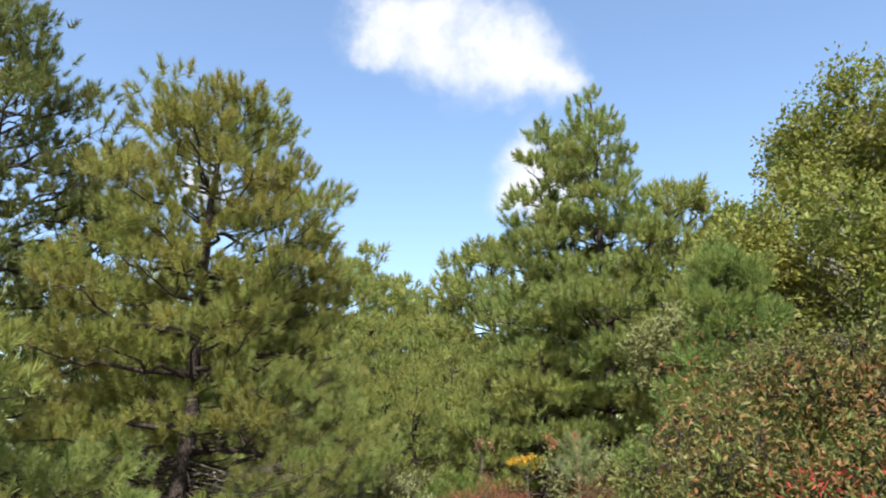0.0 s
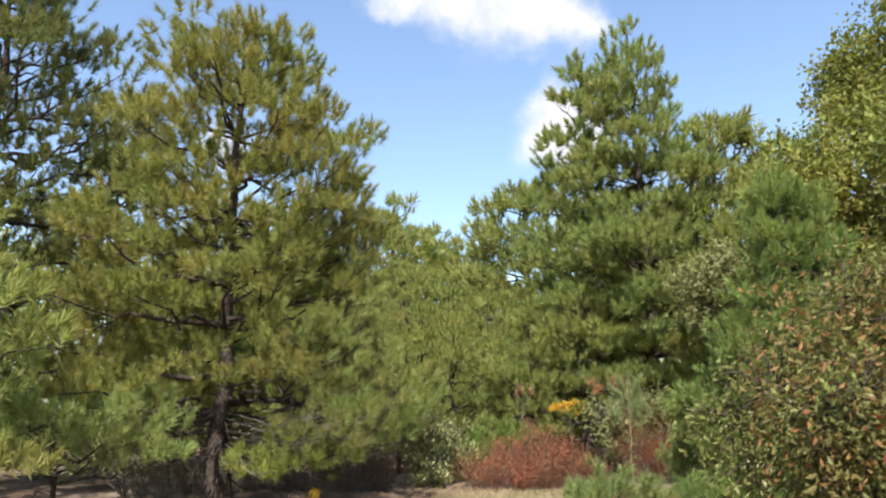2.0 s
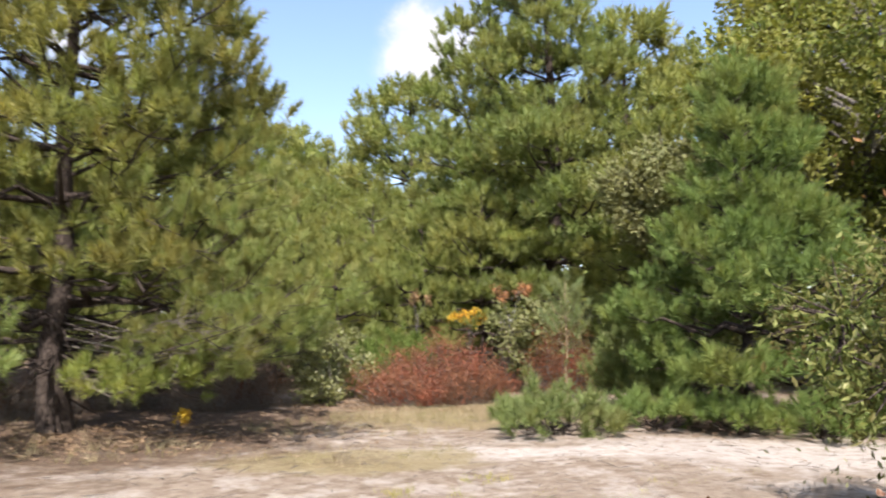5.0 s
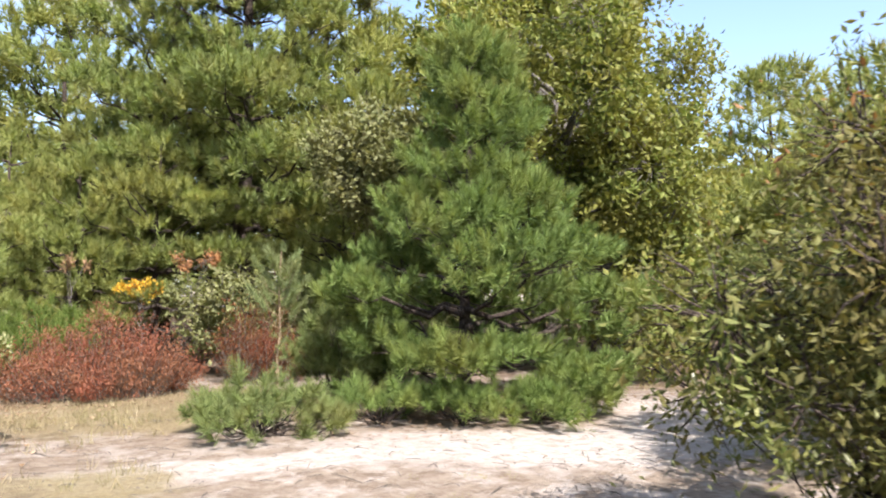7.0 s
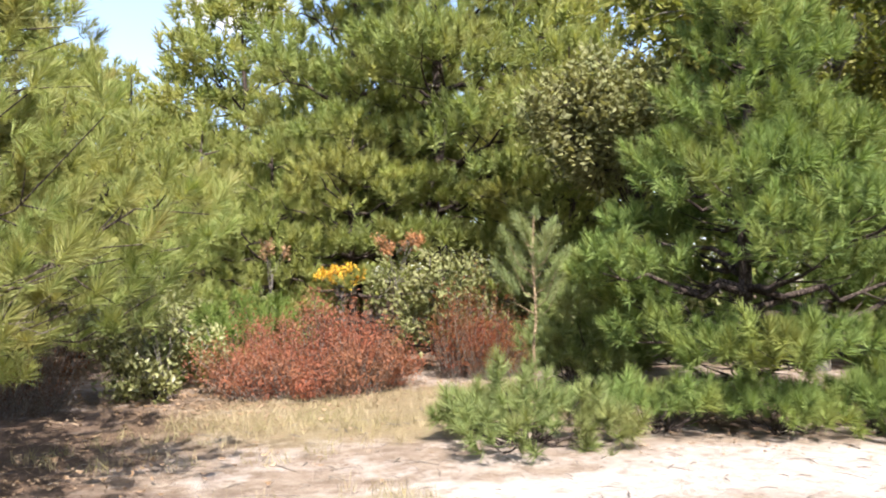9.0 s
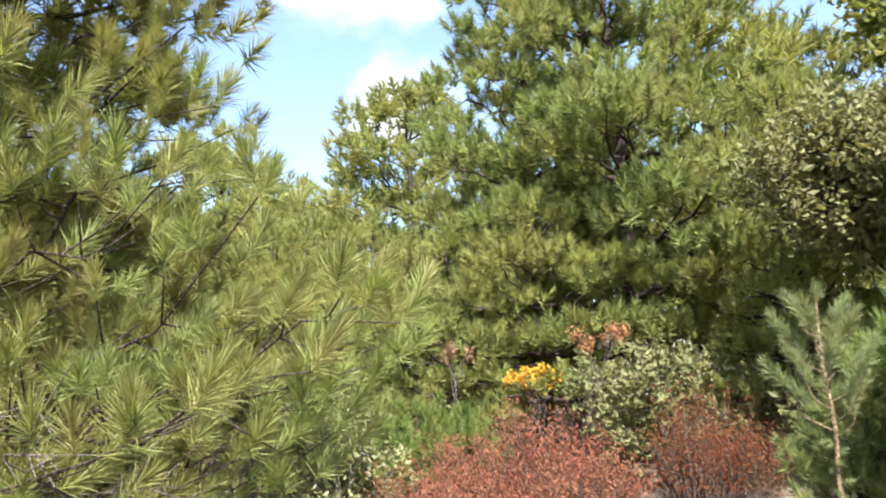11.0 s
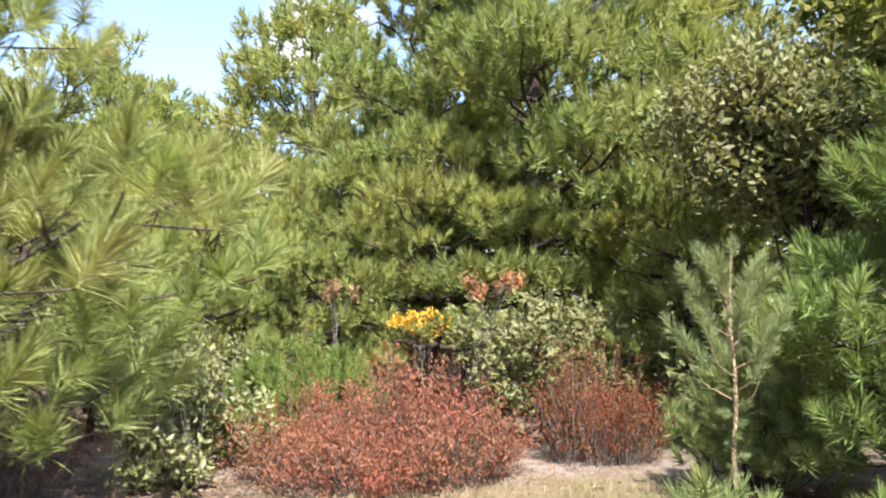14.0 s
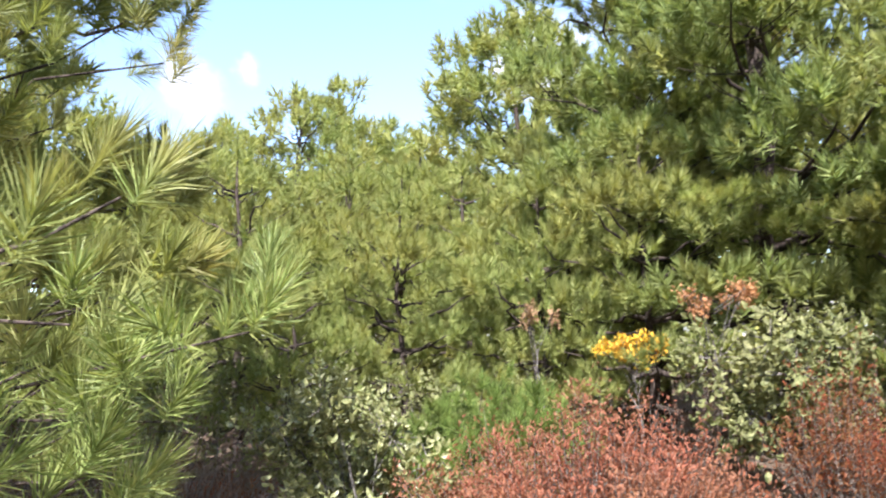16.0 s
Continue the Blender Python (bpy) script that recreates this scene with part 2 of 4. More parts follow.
def ground_material():
    """Pale sand with leaf litter, thin straw and bleached patches."""
    n = Nodes("sandy_ground")
    sep = n.node("ShaderNodeSeparateXYZ", Vector=n.coord.outputs["Object"])
    px, py = sep.outputs[0], sep.outputs[1]
    wander = n.noise(0.55, 6.0, 0.62)
    fine = n.noise(3.2, 8.0, 0.68)

    def zone(cx, cy, rx, ry, turn=0.0, jag=1.5):
        """1 inside a ragged oval, 0 outside."""
        c, s = math.cos(radians(turn)), math.sin(radians(turn))
        dx, dy = n.maths("SUBTRACT", px, cx), n.maths("SUBTRACT", py, cy)
        u = n.maths("DIVIDE", n.maths("MULTIPLY_ADD", dx, c, n.maths("MULTIPLY", dy, s)), rx)
        v = n.maths("DIVIDE", n.maths("MULTIPLY_ADD", dy, c, n.maths("MULTIPLY", dx, -s)), ry)
        r = n.maths("SQRT", n.maths("MULTIPLY_ADD", u, u, n.maths("MULTIPLY", v, v)))
        r = n.maths("ADD", r, n.maths("MULTIPLY", n.maths("SUBTRACT", wander, 0.5), jag))
        r = n.maths("ADD", r, n.maths("MULTIPLY", n.maths("SUBTRACT", fine, 0.5), jag * 0.8))
        m = n.node("ShaderNodeMapRange", Value=r)
        m.interpolation_type = "SMOOTHSTEP"
        m.inputs["From Min"].default_value, m.inputs["From Max"].default_value = 1.3, 0.72
        return m.outputs[0]

    grains = n.noise(160.0, 2.0)
    sand = n.ramp(n.noise(7.0, 8.0, 0.7), (0.28, (0.215, 0.162, 0.115)), (0.5, (0.312, 0.247, 0.180)), (0.72, (0.42, 0.352, 0.270)))
    white = n.ramp(n.noise(9.0, 6.0, 0.7), (0.3, (0.44, 0.380, 0.315)), (0.55, (0.560, 0.500, 0.430)), (0.75, (0.64, 0.590, 0.525)))
    litter = n.ramp(n.noise(22.0, 8.0, 0.75), (0.3, (0.055, 0.036, 0.024)), (0.55, (0.13, 0.085, 0.055)), (0.75, (0.23, 0.165, 0.115)))
    straw = n.ramp(n.noise(26.0, 8.0, 0.7), (0.3, (0.20, 0.155, 0.070)), (0.7, (0.38, 0.315, 0.165)))
    spots = n.ramp(n.noise(1.7, 8.0, 0.7), (0.50, (0, 0, 0)), (0.57, (1, 1, 1)))
    debris = n.ramp(n.noise(5.5, 9.0, 0.78), (0.52, (0, 0, 0)), (0.60, (1, 1, 1)))
    col = n.mix(n.maths("MULTIPLY", debris, 0.55), sand, litter)
    bright = n.maths("MAXIMUM", zone(4.4, 9.7, 2.7, 0.95, -25), zone(1.4, 10.6, 2.3, 0.42, -12, 2.2))
    bright = n.maths("MAXIMUM", bright, zone(7.0, 10.4, 2.2, 1.1, 40))
    bright = n.maths("MAXIMUM", bright, n.maths("MULTIPLY", spots, 0.6))
    mottle = n.ramp(n.noise(3.6, 9.0, 0.75), (0.36, (0.58, 0.58, 0.58)), (0.52, (1, 1, 1)))
    bright = n.maths("MULTIPLY", bright, mottle)
    col = n.mix(n.maths("MULTIPLY", bright, n.maths("SUBTRACT", 1.0, n.maths("MULTIPLY", debris, 0.5))), col, white)
    grassy = n.maths("MAXIMUM", zone(1.6, 14.0, 2.9, 1.35, 4), zone(-0.8, 10.6, 1.4, 0.6))
    col = n.mix(n.maths("MULTIPLY", grassy, 0.85), col, straw)
    shed = n.maths("MAXIMUM", zone(-4.6, 13.6, 4.3, 3.3, -10), zone(2.0, 50.0, 60.0, 33.6, 0, 0.25))
    shed = n.maths("MAXIMUM", shed, zone(4.9, 12.9, 2.1, 1.5))
    shed = n.maths("MAXIMUM", shed, zone(3.3, 6.0, 1.7, 1.3))
    shed = n.maths("MAXIMUM", shed, zone(-14.0, 10.0, 8.0, 16.0))
    shed = n.maths("MAXIMUM", shed, zone(16.5, 16.0, 8.0, 12.0))
    col = n.mix(n.maths("MULTIPLY", shed, 0.92), col, litter)
    h = n.maths("ADD", n.maths("MULTIPLY", n.noise(18.0, 8.0, 0.7), 1.0), n.maths("MULTIPLY", grains, 0.15))
    return n.finish(col, 0.95, bump=h, dist=0.07, strength=1.0, spec=0.1)


SAND = ground_material()


# ---- geometry helpers ----
def mesh_of(name, verts, faces, material, smooth=False):
    """A mesh from arrays: verts (n, 3), faces (m, k) with k corners each."""
    verts, faces = np.asarray(verts, np.float32), np.asarray(faces, np.int32)
    me = bpy.data.meshes.new(name)
    m, k = faces.shape
    me.vertices.add(len(verts))
    me.vertices.foreach_set("co", verts.ravel())
    me.loops.add(m * k)
    me.loops.foreach_set("vertex_index", faces.ravel())
    me.polygons.add(m)
    me.polygons.foreach_set("loop_start", np.arange(0, m * k, k, dtype=np.int32))
    if smooth:
        me.polygons.foreach_set("use_smooth", np.ones(m, bool))
    me.materials.append(material)
    me.update(calc_edges=True)
    return me


def part(name, verts, faces, material, parent, label="", smooth=False):
    ob = new(name, mesh_of(name, verts, faces, material, smooth))
    ob.parent = parent
    return tagged(ob, label)


def base(name, x, y, z=0.0):
    e = new(name)
    e.location = (x, y, z)
    e.empty_display_size = 0.3
    return e


def tube(points, radii, sides=6):
    """Verts and quads of a tapered tube along points."""
    pts = [Vector(p) for p in points]
    verts, faces = [], []
    side = Vector((0.37, 0.81, 0.45))
    for i, p in enumerate(pts):
        way = (pts[min(i + 1, len(pts) - 1)] - pts[max(i - 1, 0)]).normalized()
        u = side.cross(way)
        if u.length < 0.1:
            u = Vector((1, 0, 0)).cross(way)
        u.normalize()
        v = way.cross(u)
        for k in range(sides):
            a = 2 * math.pi * k / sides
            verts.append(p + (u * math.cos(a) + v * math.sin(a)) * radii[i])
    for i in range(len(pts) - 1):
        for k in range(sides):
            k2 = (k + 1) % sides
            faces.append((i * sides + k, i * sides + k2, (i + 1) * sides + k2, (i + 1) * sides + k))
    return np.array([tuple(v) for v in verts]), np.array(faces)


def join(chunks):
    """Joins (verts, faces) pairs with equal face size."""
    vs, fs, n = [], [], 0
    for v, f in chunks:
        vs.append(v)
        fs.append(np.asarray(f) + n)
        n += len(v)
    return np.concatenate(vs), np.concatenate(fs)


def unit(a):
    return a / np.maximum(np.linalg.norm(a, axis=-1, keepdims=True), 1e-9)


def spray(rng, count, shoot, length, width, bend=0.0, spread=84):
    """A pine shoot along +z with its needles round it. Triangles (n, 3, 3)."""
    tris = []
    for i in range(count):
        s = rng.random() ** 0.8
        a = rng.random() * 2 * math.pi
        lean = radians(spread - (spread - 12) * s + rng.normal(0, 10))
        d = np.array((math.sin(lean) * math.cos(a), math.sin(lean) * math.sin(a), math.cos(lean)))
        o = np.array((0, 0, s * shoot))
        q = unit(np.cross(d, rng.normal(size=3)))
        l = length * rng.uniform(0.75, 1.1)
        w = width * rng.uniform(0.8, 1.2) / 2
        if bend:
            mid = o + d * l * 0.55
            tip = mid + unit(d + np.array((0, 0, rng.uniform(-bend, bend * 0.8)))) * l * 0.45
            tris += [(o - q * w * 0.7, o + q * w * 0.7, mid - q * w), (o + q * w * 0.7, mid + q * w, mid - q * w), (mid - q * w, mid + q * w, tip)]
        else:
            tris.append((o - q * w, o + q * w, o + d * l))
    return np.array(tris)


def blade(rng, length, width, fold=0.25, plain=False):
    """A leaf along +y, folded on its midrib. Triangles (n, 3, 3)."""
    h = width * fold
    if plain:
        return np.array([((0, 0, 0), (0, length, 0), (-width * 0.5, length * 0.5, h)), ((0, 0, 0), (width * 0.5, length * 0.5, h), (0, length, 0))])
    b, t = (0, 0, 0), (0, length, -0.12 * length)
    l1, r1 = (-width * 0.5, length * 0.38, h), (width * 0.5, length * 0.38, h)
    l2, r2 = (-width * 0.38, length * 0.74, h * 0.6), (width * 0.38, length * 0.74, h * 0.6)
    m1 = (0, length * 0.55, 0)
    return np.array([(b, m1, l1), (b, r1, m1), (l1, m1, l2), (r1, r2, m1), (l2, m1, t), (m1, r2, t)], float)


def strew(rng, templates, where, along, size, face=None):
    """Copies of the templates at places, with their z axis (or y axis, where face is given) turned along a direction. One vert and face array."""
    where, along, size = np.asarray(where, float), unit(np.asarray(along, float)), np.asarray(size, float)
    pick = rng.integers(0, len(templates), len(where))
    chunks = []
    for j, tpl in enumerate(templates):
        m = pick == j
        if not m.any():
            continue
        d = along[m]
        other = rng.normal(size=d.shape) if face is None else face[m]
        q = unit(np.cross(other, d))
        r = np.cross(d, q)
        axes = np.stack((q, r, d), 1) if face is None else np.stack((q, d, -r), 1)
        flat = tpl.reshape(-1, 3)
        v = np.einsum("vc,kcx->kvx", flat, axes) * size[m][:, None, None] + where[m][:, None, :]
        chunks.append(v.reshape(-1, 3))
    v = np.concatenate(chunks)
    return v, np.arange(len(v)).reshape(-1, 3)


# ---- pines ----
class Pine:
    """Limbs and shoots of one pine, in its own coordinates."""

    def __init__(self, seed):
        self.rng = np.random.default_rng(seed)
        self.limbs, self.at, self.to, self.size = [], [], [], []

    def shoot(self, p, d, s=1.0):
        self.at.append(p)
        self.to.append(d)
        self.size.append(s * self.rng.uniform(0.8, 1.2))

    def bough(self, start, tip, rise=0.15, thick=0.035, spread=0.5, gap=0.17, bare=0.35, puff=1.0, flat=0.6):
        """A limb from start to tip, curved upwards at its end, with side twigs that carry the shoots."""
        rng = self.rng
        a, b = np.array(start, float), np.array(tip, float)
        length = np.linalg.norm(b - a)
        way = unit(b - a)
        sideways = unit(np.cross(way, (0, 0, 1.0)))
        n = 7
        path = []
        kink = rng.normal(0, 0.038 * length, (n, 3))
        kink[0] = kink[-1] = 0
        for i in range(n):
            f = i / (n - 1)
            sag = -rise * length * math.sin(math.pi * f) * (1 - 0.4 * f)
            path.append(a + (b - a) * f + np.array((0, 0, sag)) + kink[i])
        path = np.array(path)
        self.limbs.append((path, [thick * (1 - 0.93 * i / (n - 1)) + 0.002 for i in range(n)]))

        def on(f):
            g = f * (n - 1)
            i = min(int(g), n - 2)
            return path[i] + (path[i + 1] - path[i]) * (g - i)

        f = bare
        while f < 1.0:
            p = on(f)
            for sgn in (-1, 1):
                if rng.random() < 0.12:
                    continue
                reach = spread * length * (1.05 - f) * rng.uniform(0.5, 1.1) + 0.16
                d = unit(way * rng.uniform(0.5, 1.0) + sideways * sgn * rng.uniform(0.5, 1.1) + np.array((0, 0, rng.normal(0.2, 0.42 * (1.3 - flat)))))
                e = p + d * reach
                if reach > 0.3:
                    self.limbs.append((np.array((p, (p + e) / 2 - (0, 0, 0.02), e)), [thick * 0.35 * (1.1 - f) + 0.004, 0.006, 0.003]))
                k = max(1, int(reach / gap))
                for j in range(k):
                    s = 1 - j / max(k, 1) * 0.85
                    q = p + d * reach * s + rng.normal(0, 0.035, 3)
                    up = np.array((0, 0, rng.uniform(0.45, 1.1)))
                    self.shoot(q, d * (0.8 if j == 0 else 0.45) + up + rng.normal(0, 0.25, 3), puff)
            f += gap / length * rng.uniform(0.8, 1.25)
        self.shoot(b, way * 0.7 + np.array((0, 0, 0.7)), puff * 1.1)

    def pads(self, start, tip, rise=0.1, thick=0.04, pitch=0.5, bare=0.35, puff=1.0, per_pad=6, spread=0.45, wide=0.3):
        """A limb whose side branches end in flat-bottomed pads of upright tufts, with bare wood between them."""
        rng, full = self.rng, wide
        a, b = np.array(start, float), np.array(tip, float)
        length = np.linalg.norm(b - a)
        way = unit(b - a)
        sideways = unit(np.cross(way, (0, 0, 1.0)))
        n = 7
        kink = rng.normal(0, 0.034 * length, (n, 3))
        kink[0] = kink[-1] = 0
        f = np.linspace(0, 1, n)
        path = a + (b - a) * f[:, None] + kink
        path[:, 2] -= rise * length * np.sin(np.pi * f) * (1 - 0.3 * f)
        self.limbs.append((path, [thick * (1 - 0.9 * g) + 0.003 for g in f]))

        def pad(c, out, r):
            for _ in range(max(3, int(per_pad * (r / full) ** 1.2))):
                az, q = rng.uniform(0, 6.3), math.sqrt(rng.random())
                o = np.array((math.cos(az), math.sin(az), 0.0)) * q
                self.shoot(c + o * r + np.array((0, 0, 0.30 * r * (1 - q * q) + rng.normal(0, 0.03))), o * 0.6 + out * 0.4 + np.array((0, 0, rng.uniform(0.6, 1.1))), puff)

        wide *= min(1.0, 0.5 + 0.28 * length)
        pad(b, way, wide * rng.uniform(0.8, 1.15))
        f = 1.0 - 0.55 * pitch / length
        while f > bare:
            g = f * (n - 1)
            i = min(int(g), n - 2)
            p = path[i] + (path[i + 1] - path[i]) * (g - i)
            for sgn in (-1, 1):
                if rng.random() < 0.16:
                    continue
                reach = (spread * length * (1.02 - f) + 0.28) * rng.uniform(0.6, 1.15)
                d = unit(way * rng.uniform(0.35, 0.9) + sideways * sgn * rng.uniform(0.6, 1.1) + np.array((0, 0, rng.normal(0.22, 0.2))))
                e = p + d * reach
                self.limbs.append((np.array((p, (p + e) / 2 - (0, 0, 0.05 * reach), e)), [thick * 0.4 * (1.1 - f) + 0.005, 0.008, 0.004]))
                pad(e, d, wide * rng.uniform(0.65, 1.2))
                if reach > 0.95:
                    pad(p + d * reach * 0.5 + rng.normal(0, 0.08, 3), d, wide * rng.uniform(0.5, 0.9))
            f -= pitch / length * rng.uniform(0.8, 1.2)

    def tiers(self, height, profile, start=0.12, step=0.6, per=5, lean=0.0, side=None, lift=0.5, gaps=0.1, jitter=0.08, **pad):
        """Rings of padded limbs up the stem. profile: [(share of height, reach in metres)]."""
        rng = self.rng
        fs, rs = zip(*profile)
        z = start * height
        turn = rng.random() * 6.3
        while z < height * 0.965:
            f = z / height
            reach = float(np.interp(f, fs, rs))
            for k in range(per if reach > 0.8 else max(3, per - 2)):
                if rng.random() < gaps:
                    continue
                az = turn + 2 * math.pi * k / per + rng.normal(0, 0.28)
                r = reach * rng.uniform(0.6, 1.1) * (side(az) if side else 1.0)
                if r < 0.12:
                    continue
                zz = z + rng.normal(0, jitter)
                tip_z = min(zz + r * (0.06 + lift * f * f) + rng.normal(0, 0.08), height - 0.16 * r + rng.uniform(-0.25, 0.05))
                tip = np.array((math.cos(az) * r + lean * f, math.sin(az) * r, tip_z))
                self.pads((lean * f * f, 0, zz - 0.12 * r * f), tip, rise=rng.uniform(0.03, 0.10), thick=0.02 + 0.016 * r * (1 - f * 0.6), bare=0.24 if r > 1.2 else 0.05, **pad)
            z += step * rng.uniform(0.8, 1.2) * (1.15 - 0.45 * f)
            turn += 0.7
        for k in range(7):
            az = k * 2.4
            self.shoot(np.array((lean + 0.1 * math.cos(az) * (k > 0), 0.1 * math.sin(az) * (k > 0), height - 0.035 * k)), (0.5 * math.cos(az) * (k > 0), 0.5 * math.sin(az) * (k > 0), 1), pad.get("puff", 1.0) * 1.1)


def stem_path(rng, height, lean, wobble=0.05, n=9):
    pts = []
    for i in range(n):
        f = i / (n - 1)
        pts.append((lean * f * f + rng.normal(0, wobble) * (0 < i < n - 1), rng.normal(0, wobble) * (0 < i < n - 1), height * f - 0.05 * (i == 0)))
    return pts


def pine_tree(name, pine, x, y, height, girth, needles, material, lean=0.0, stem=BARK, split=True, wobble=0.05):
    """Makes the Empty and its parts: trunk, limbs and crown."""
    tree = base(name, x, y)
    pts = stem_path(pine.rng, height, lean, wobble)
    v, f = tube(pts, [girth * (1 - 0.9 * i / 8) + 0.006 + (0.35 * girth if i == 0 else 0) for i in range(9)], 9)
    chunks = [tube(p, r, 5 if len(p) > 3 else 3) for p, r in pine.limbs if split or len(p) > 3]
    if split:
        part("trunk", v, f, stem, tree, smooth=True)
        big = [c for c, (p, r) in zip(chunks, pine.limbs) if len(p) > 3]
        small = [c for c, (p, r) in zip(chunks, pine.limbs) if len(p) <= 3]
        for bv, bf in big:
            part("limb", bv, bf, stem, tree, smooth=True)
        if small:
            tagged(part("branchwork", *join(small), stem, tree), kind="stuff")
    else:
        part("trunk", *join([(v, f)] + chunks), stem, tree, smooth=True)
    v, f = strew(pine.rng, needles, pine.at, pine.to, pine.size)
    part("crown", v, f, material, tree)
    return tree


prng = np.random.default_rng(5)
FINE = [spray(prng, 120, 0.13, 0.140, 0.0038, 0.3, 66) for _ in range(4)]
TUFT_NEAR = [spray(prng, 74, 0.19, 0.155, 0.0120, spread=84) for _ in range(5)]
TUFT_MID = [spray(prng, 54, 0.21, 0.165, 0.0185, spread=80) for _ in range(5)]
TUFT_WOOD = [spray(prng, 46, 0.21, 0.170, 0.0175, spread=80) for _ in range(5)]
TUFT_FAR = [spray(prng, 26, 0.22, 0.200, 0.0300, spread=84) for _ in range(5)]
TUFT_CLOSE = [spray(prng, 190, 0.17, 0.150, 0.0042, spread=74) for _ in range(4)]
MEDIUM = [spray(prng, 84, 0.11, 0.145, 0.0080) for _ in range(5)]


# ---- ground ----
def build_ground():
    n = 190
    u = np.linspace(-1, 1, n)
    s = 15 * u + 585 * u ** 9
    gx, gy = np.meshgrid(s, s + 9.0)
    v = np.stack((gx.ravel(), gy.ravel(), np.zeros(n * n)), 1)
    near = np.abs(v[:, 0]) < 30
    for i in np.nonzero(near & (np.abs(v[:, 1] - 9) < 30))[0]:
        x, y = v[i, 0], v[i, 1]
        v[i, 2] = 0.05 * noise.noise((x * 0.35, y * 0.35, 0.3)) + 0.02 * noise.noise((x * 1.6, y * 1.6, 4.0)) + 0.008 * noise.noise((x * 6, y * 6, 9.0)) - 0.02
    i = np.arange(n * n).reshape(n, n)
    f = np.stack((i[:-1, :-1].ravel(), i[:-1, 1:].ravel(), i[1:, 1:].ravel(), i[1:, :-1].ravel()), 1)
    ob = new("ground", mesh_of("ground", v, f, SAND, True))
    tagged(ob, "pale sandy ground with pine litter and dry grass", "ground", kind="structure")


build_ground()

# ---- left pine: broad crown, long low boughs over the sand ----
def left_pine():
    p = Pine(11)
    p.tiers(8.15, [(0.0, 2.7), (0.2, 3.2), (0.42, 3.0), (0.54, 2.3), (0.62, 2.1), (0.7, 2.2), (0.8, 1.95), (0.89, 1.45), (0.96, 0.75), (1.0, 0.4)], start=0.21, step=0.62, per=7, lean=0.1, lift=0.4, pitch=0.62, per_pad=9, wide=0.40, puff=1.1)
    ox, oy = -4.4, 13.3
    # boughs that reach out to the walker's side, in world metres
    boughs = []
    for tip, z0, gap in (((-0.85, 10.85, 1.72), 1.2, 0.15), ((-0.70, 11.75, 1.62), 1.3, 0.17), ((-1.40, 11.05, 2.28), 1.7, 0.16), ((-1.80, 11.20, 2.40), 1.9, 0.16),
                         ((-1.20, 10.95, 1.55), 1.0, 0.15), ((-1.60, 10.55, 1.42), 1.0, 0.16), ((-1.50, 11.45, 1.20), 0.9, 0.17),
                         ((-1.45, 13.10, 2.95), 2.1, 0.16), ((-1.70, 12.30, 3.15), 2.4, 0.17), ((-2.40, 11.00, 2.80), 2.2, 0.18), ((-1.65, 13.50, 3.45), 2.6, 0.18),
                         ((-1.85, 11.60, 1.00), 0.8, 0.18),
                         ((-1.00, 11.90, 1.37), 1.0, 0.15), ((-1.25, 11.70, 1.50), 1.1, 0.15), ((-1.10, 11.60, 1.26), 0.9, 0.15), ((-1.30, 12.10, 1.18), 0.9, 0.17)):
        near = Pine(120 + len(boughs))
        near.bough((0, 0, z0), (tip[0] - ox, tip[1] - oy, tip[2]), rise=0.07, thick=0.02, spread=0.22, gap=gap * 1.3, bare=0.4, puff=1.0, flat=0.2)
        boughs.append(near)
    for tip, z0 in (((-1.9, 12.5, 3.75), 2.9), ((-2.2, 12.6, 4.6), 3.7), ((-1.75, 13.2, 4.2), 3.3), ((-2.6, 11.7, 4.5), 3.5), ((-2.8, 11.5, 3.6), 2.8), ((-2.2, 13.3, 5.2), 4.3), ((-1.9, 11.8, 5.6), 4.5), ((-2.5, 12.2, 6.1), 5.0), ((-2.0, 12.0, 2.6), 2.0), ((-1.5, 12.6, 1.9), 1.5)):
        p.pads((0, 0, z0), (tip[0] - ox, tip[1] - oy, tip[2]), rise=0.06, thick=0.03, pitch=0.5, bare=0.4, per_pad=8, wide=0.34, puff=1.0)
    low = Pine(130)
    for tip in ((-2.5, 11.6, 0.72), (-3.1, 11.3, 0.66), (-3.4, 11.9, 0.8)):
        low.bough((0, 0, 0.75), (tip[0] - ox, tip[1] - oy, tip[2]), rise=0.05, thick=0.016, spread=0.25, gap=0.18, bare=0.55, puff=1.15)
    rng = p.rng
    for k in range(34):
        az, r = rng.uniform(0, 6.3), rng.uniform(0.8, 2.3)
        z = rng.uniform(0.5, 1.5)
        e = np.array((math.cos(az) * r, math.sin(az) * r, z + rng.normal(-0.1, 0.25)))
        mid = e * 0.5 + np.array((0, 0, z * 0.55)) + rng.normal(0, 0.08, 3)
        p.limbs.append((np.array(((0, 0, z), mid, e)), [0.018, 0.011, 0.003]))
    close = [k for k, q in enumerate(p.at) if q[0] + ox > -2.7 and q[1] + oy < 12.7 and q[2] < 4.6]
    tips = Pine(131)
    kept = [k for k in close if tips.rng.random() < 0.55]
    tips.at, tips.to, tips.size = [p.at[k] for k in kept], [p.to[k] for k in kept], [p.size[k] * 0.85 for k in kept]
    for seq in (p.at, p.to, p.size):
        for k in reversed(close):
            del seq[k]
    tree = pine_tree("pine_tree", p, ox, oy, 8.15, 0.17, TUFT_NEAR, PINE, lean=0.1)
    part("needles", *strew(tips.rng, TUFT_CLOSE, tips.at, tips.to, tips.size), PINE, tree, "olive needle tufts at the ends of the long boughs")
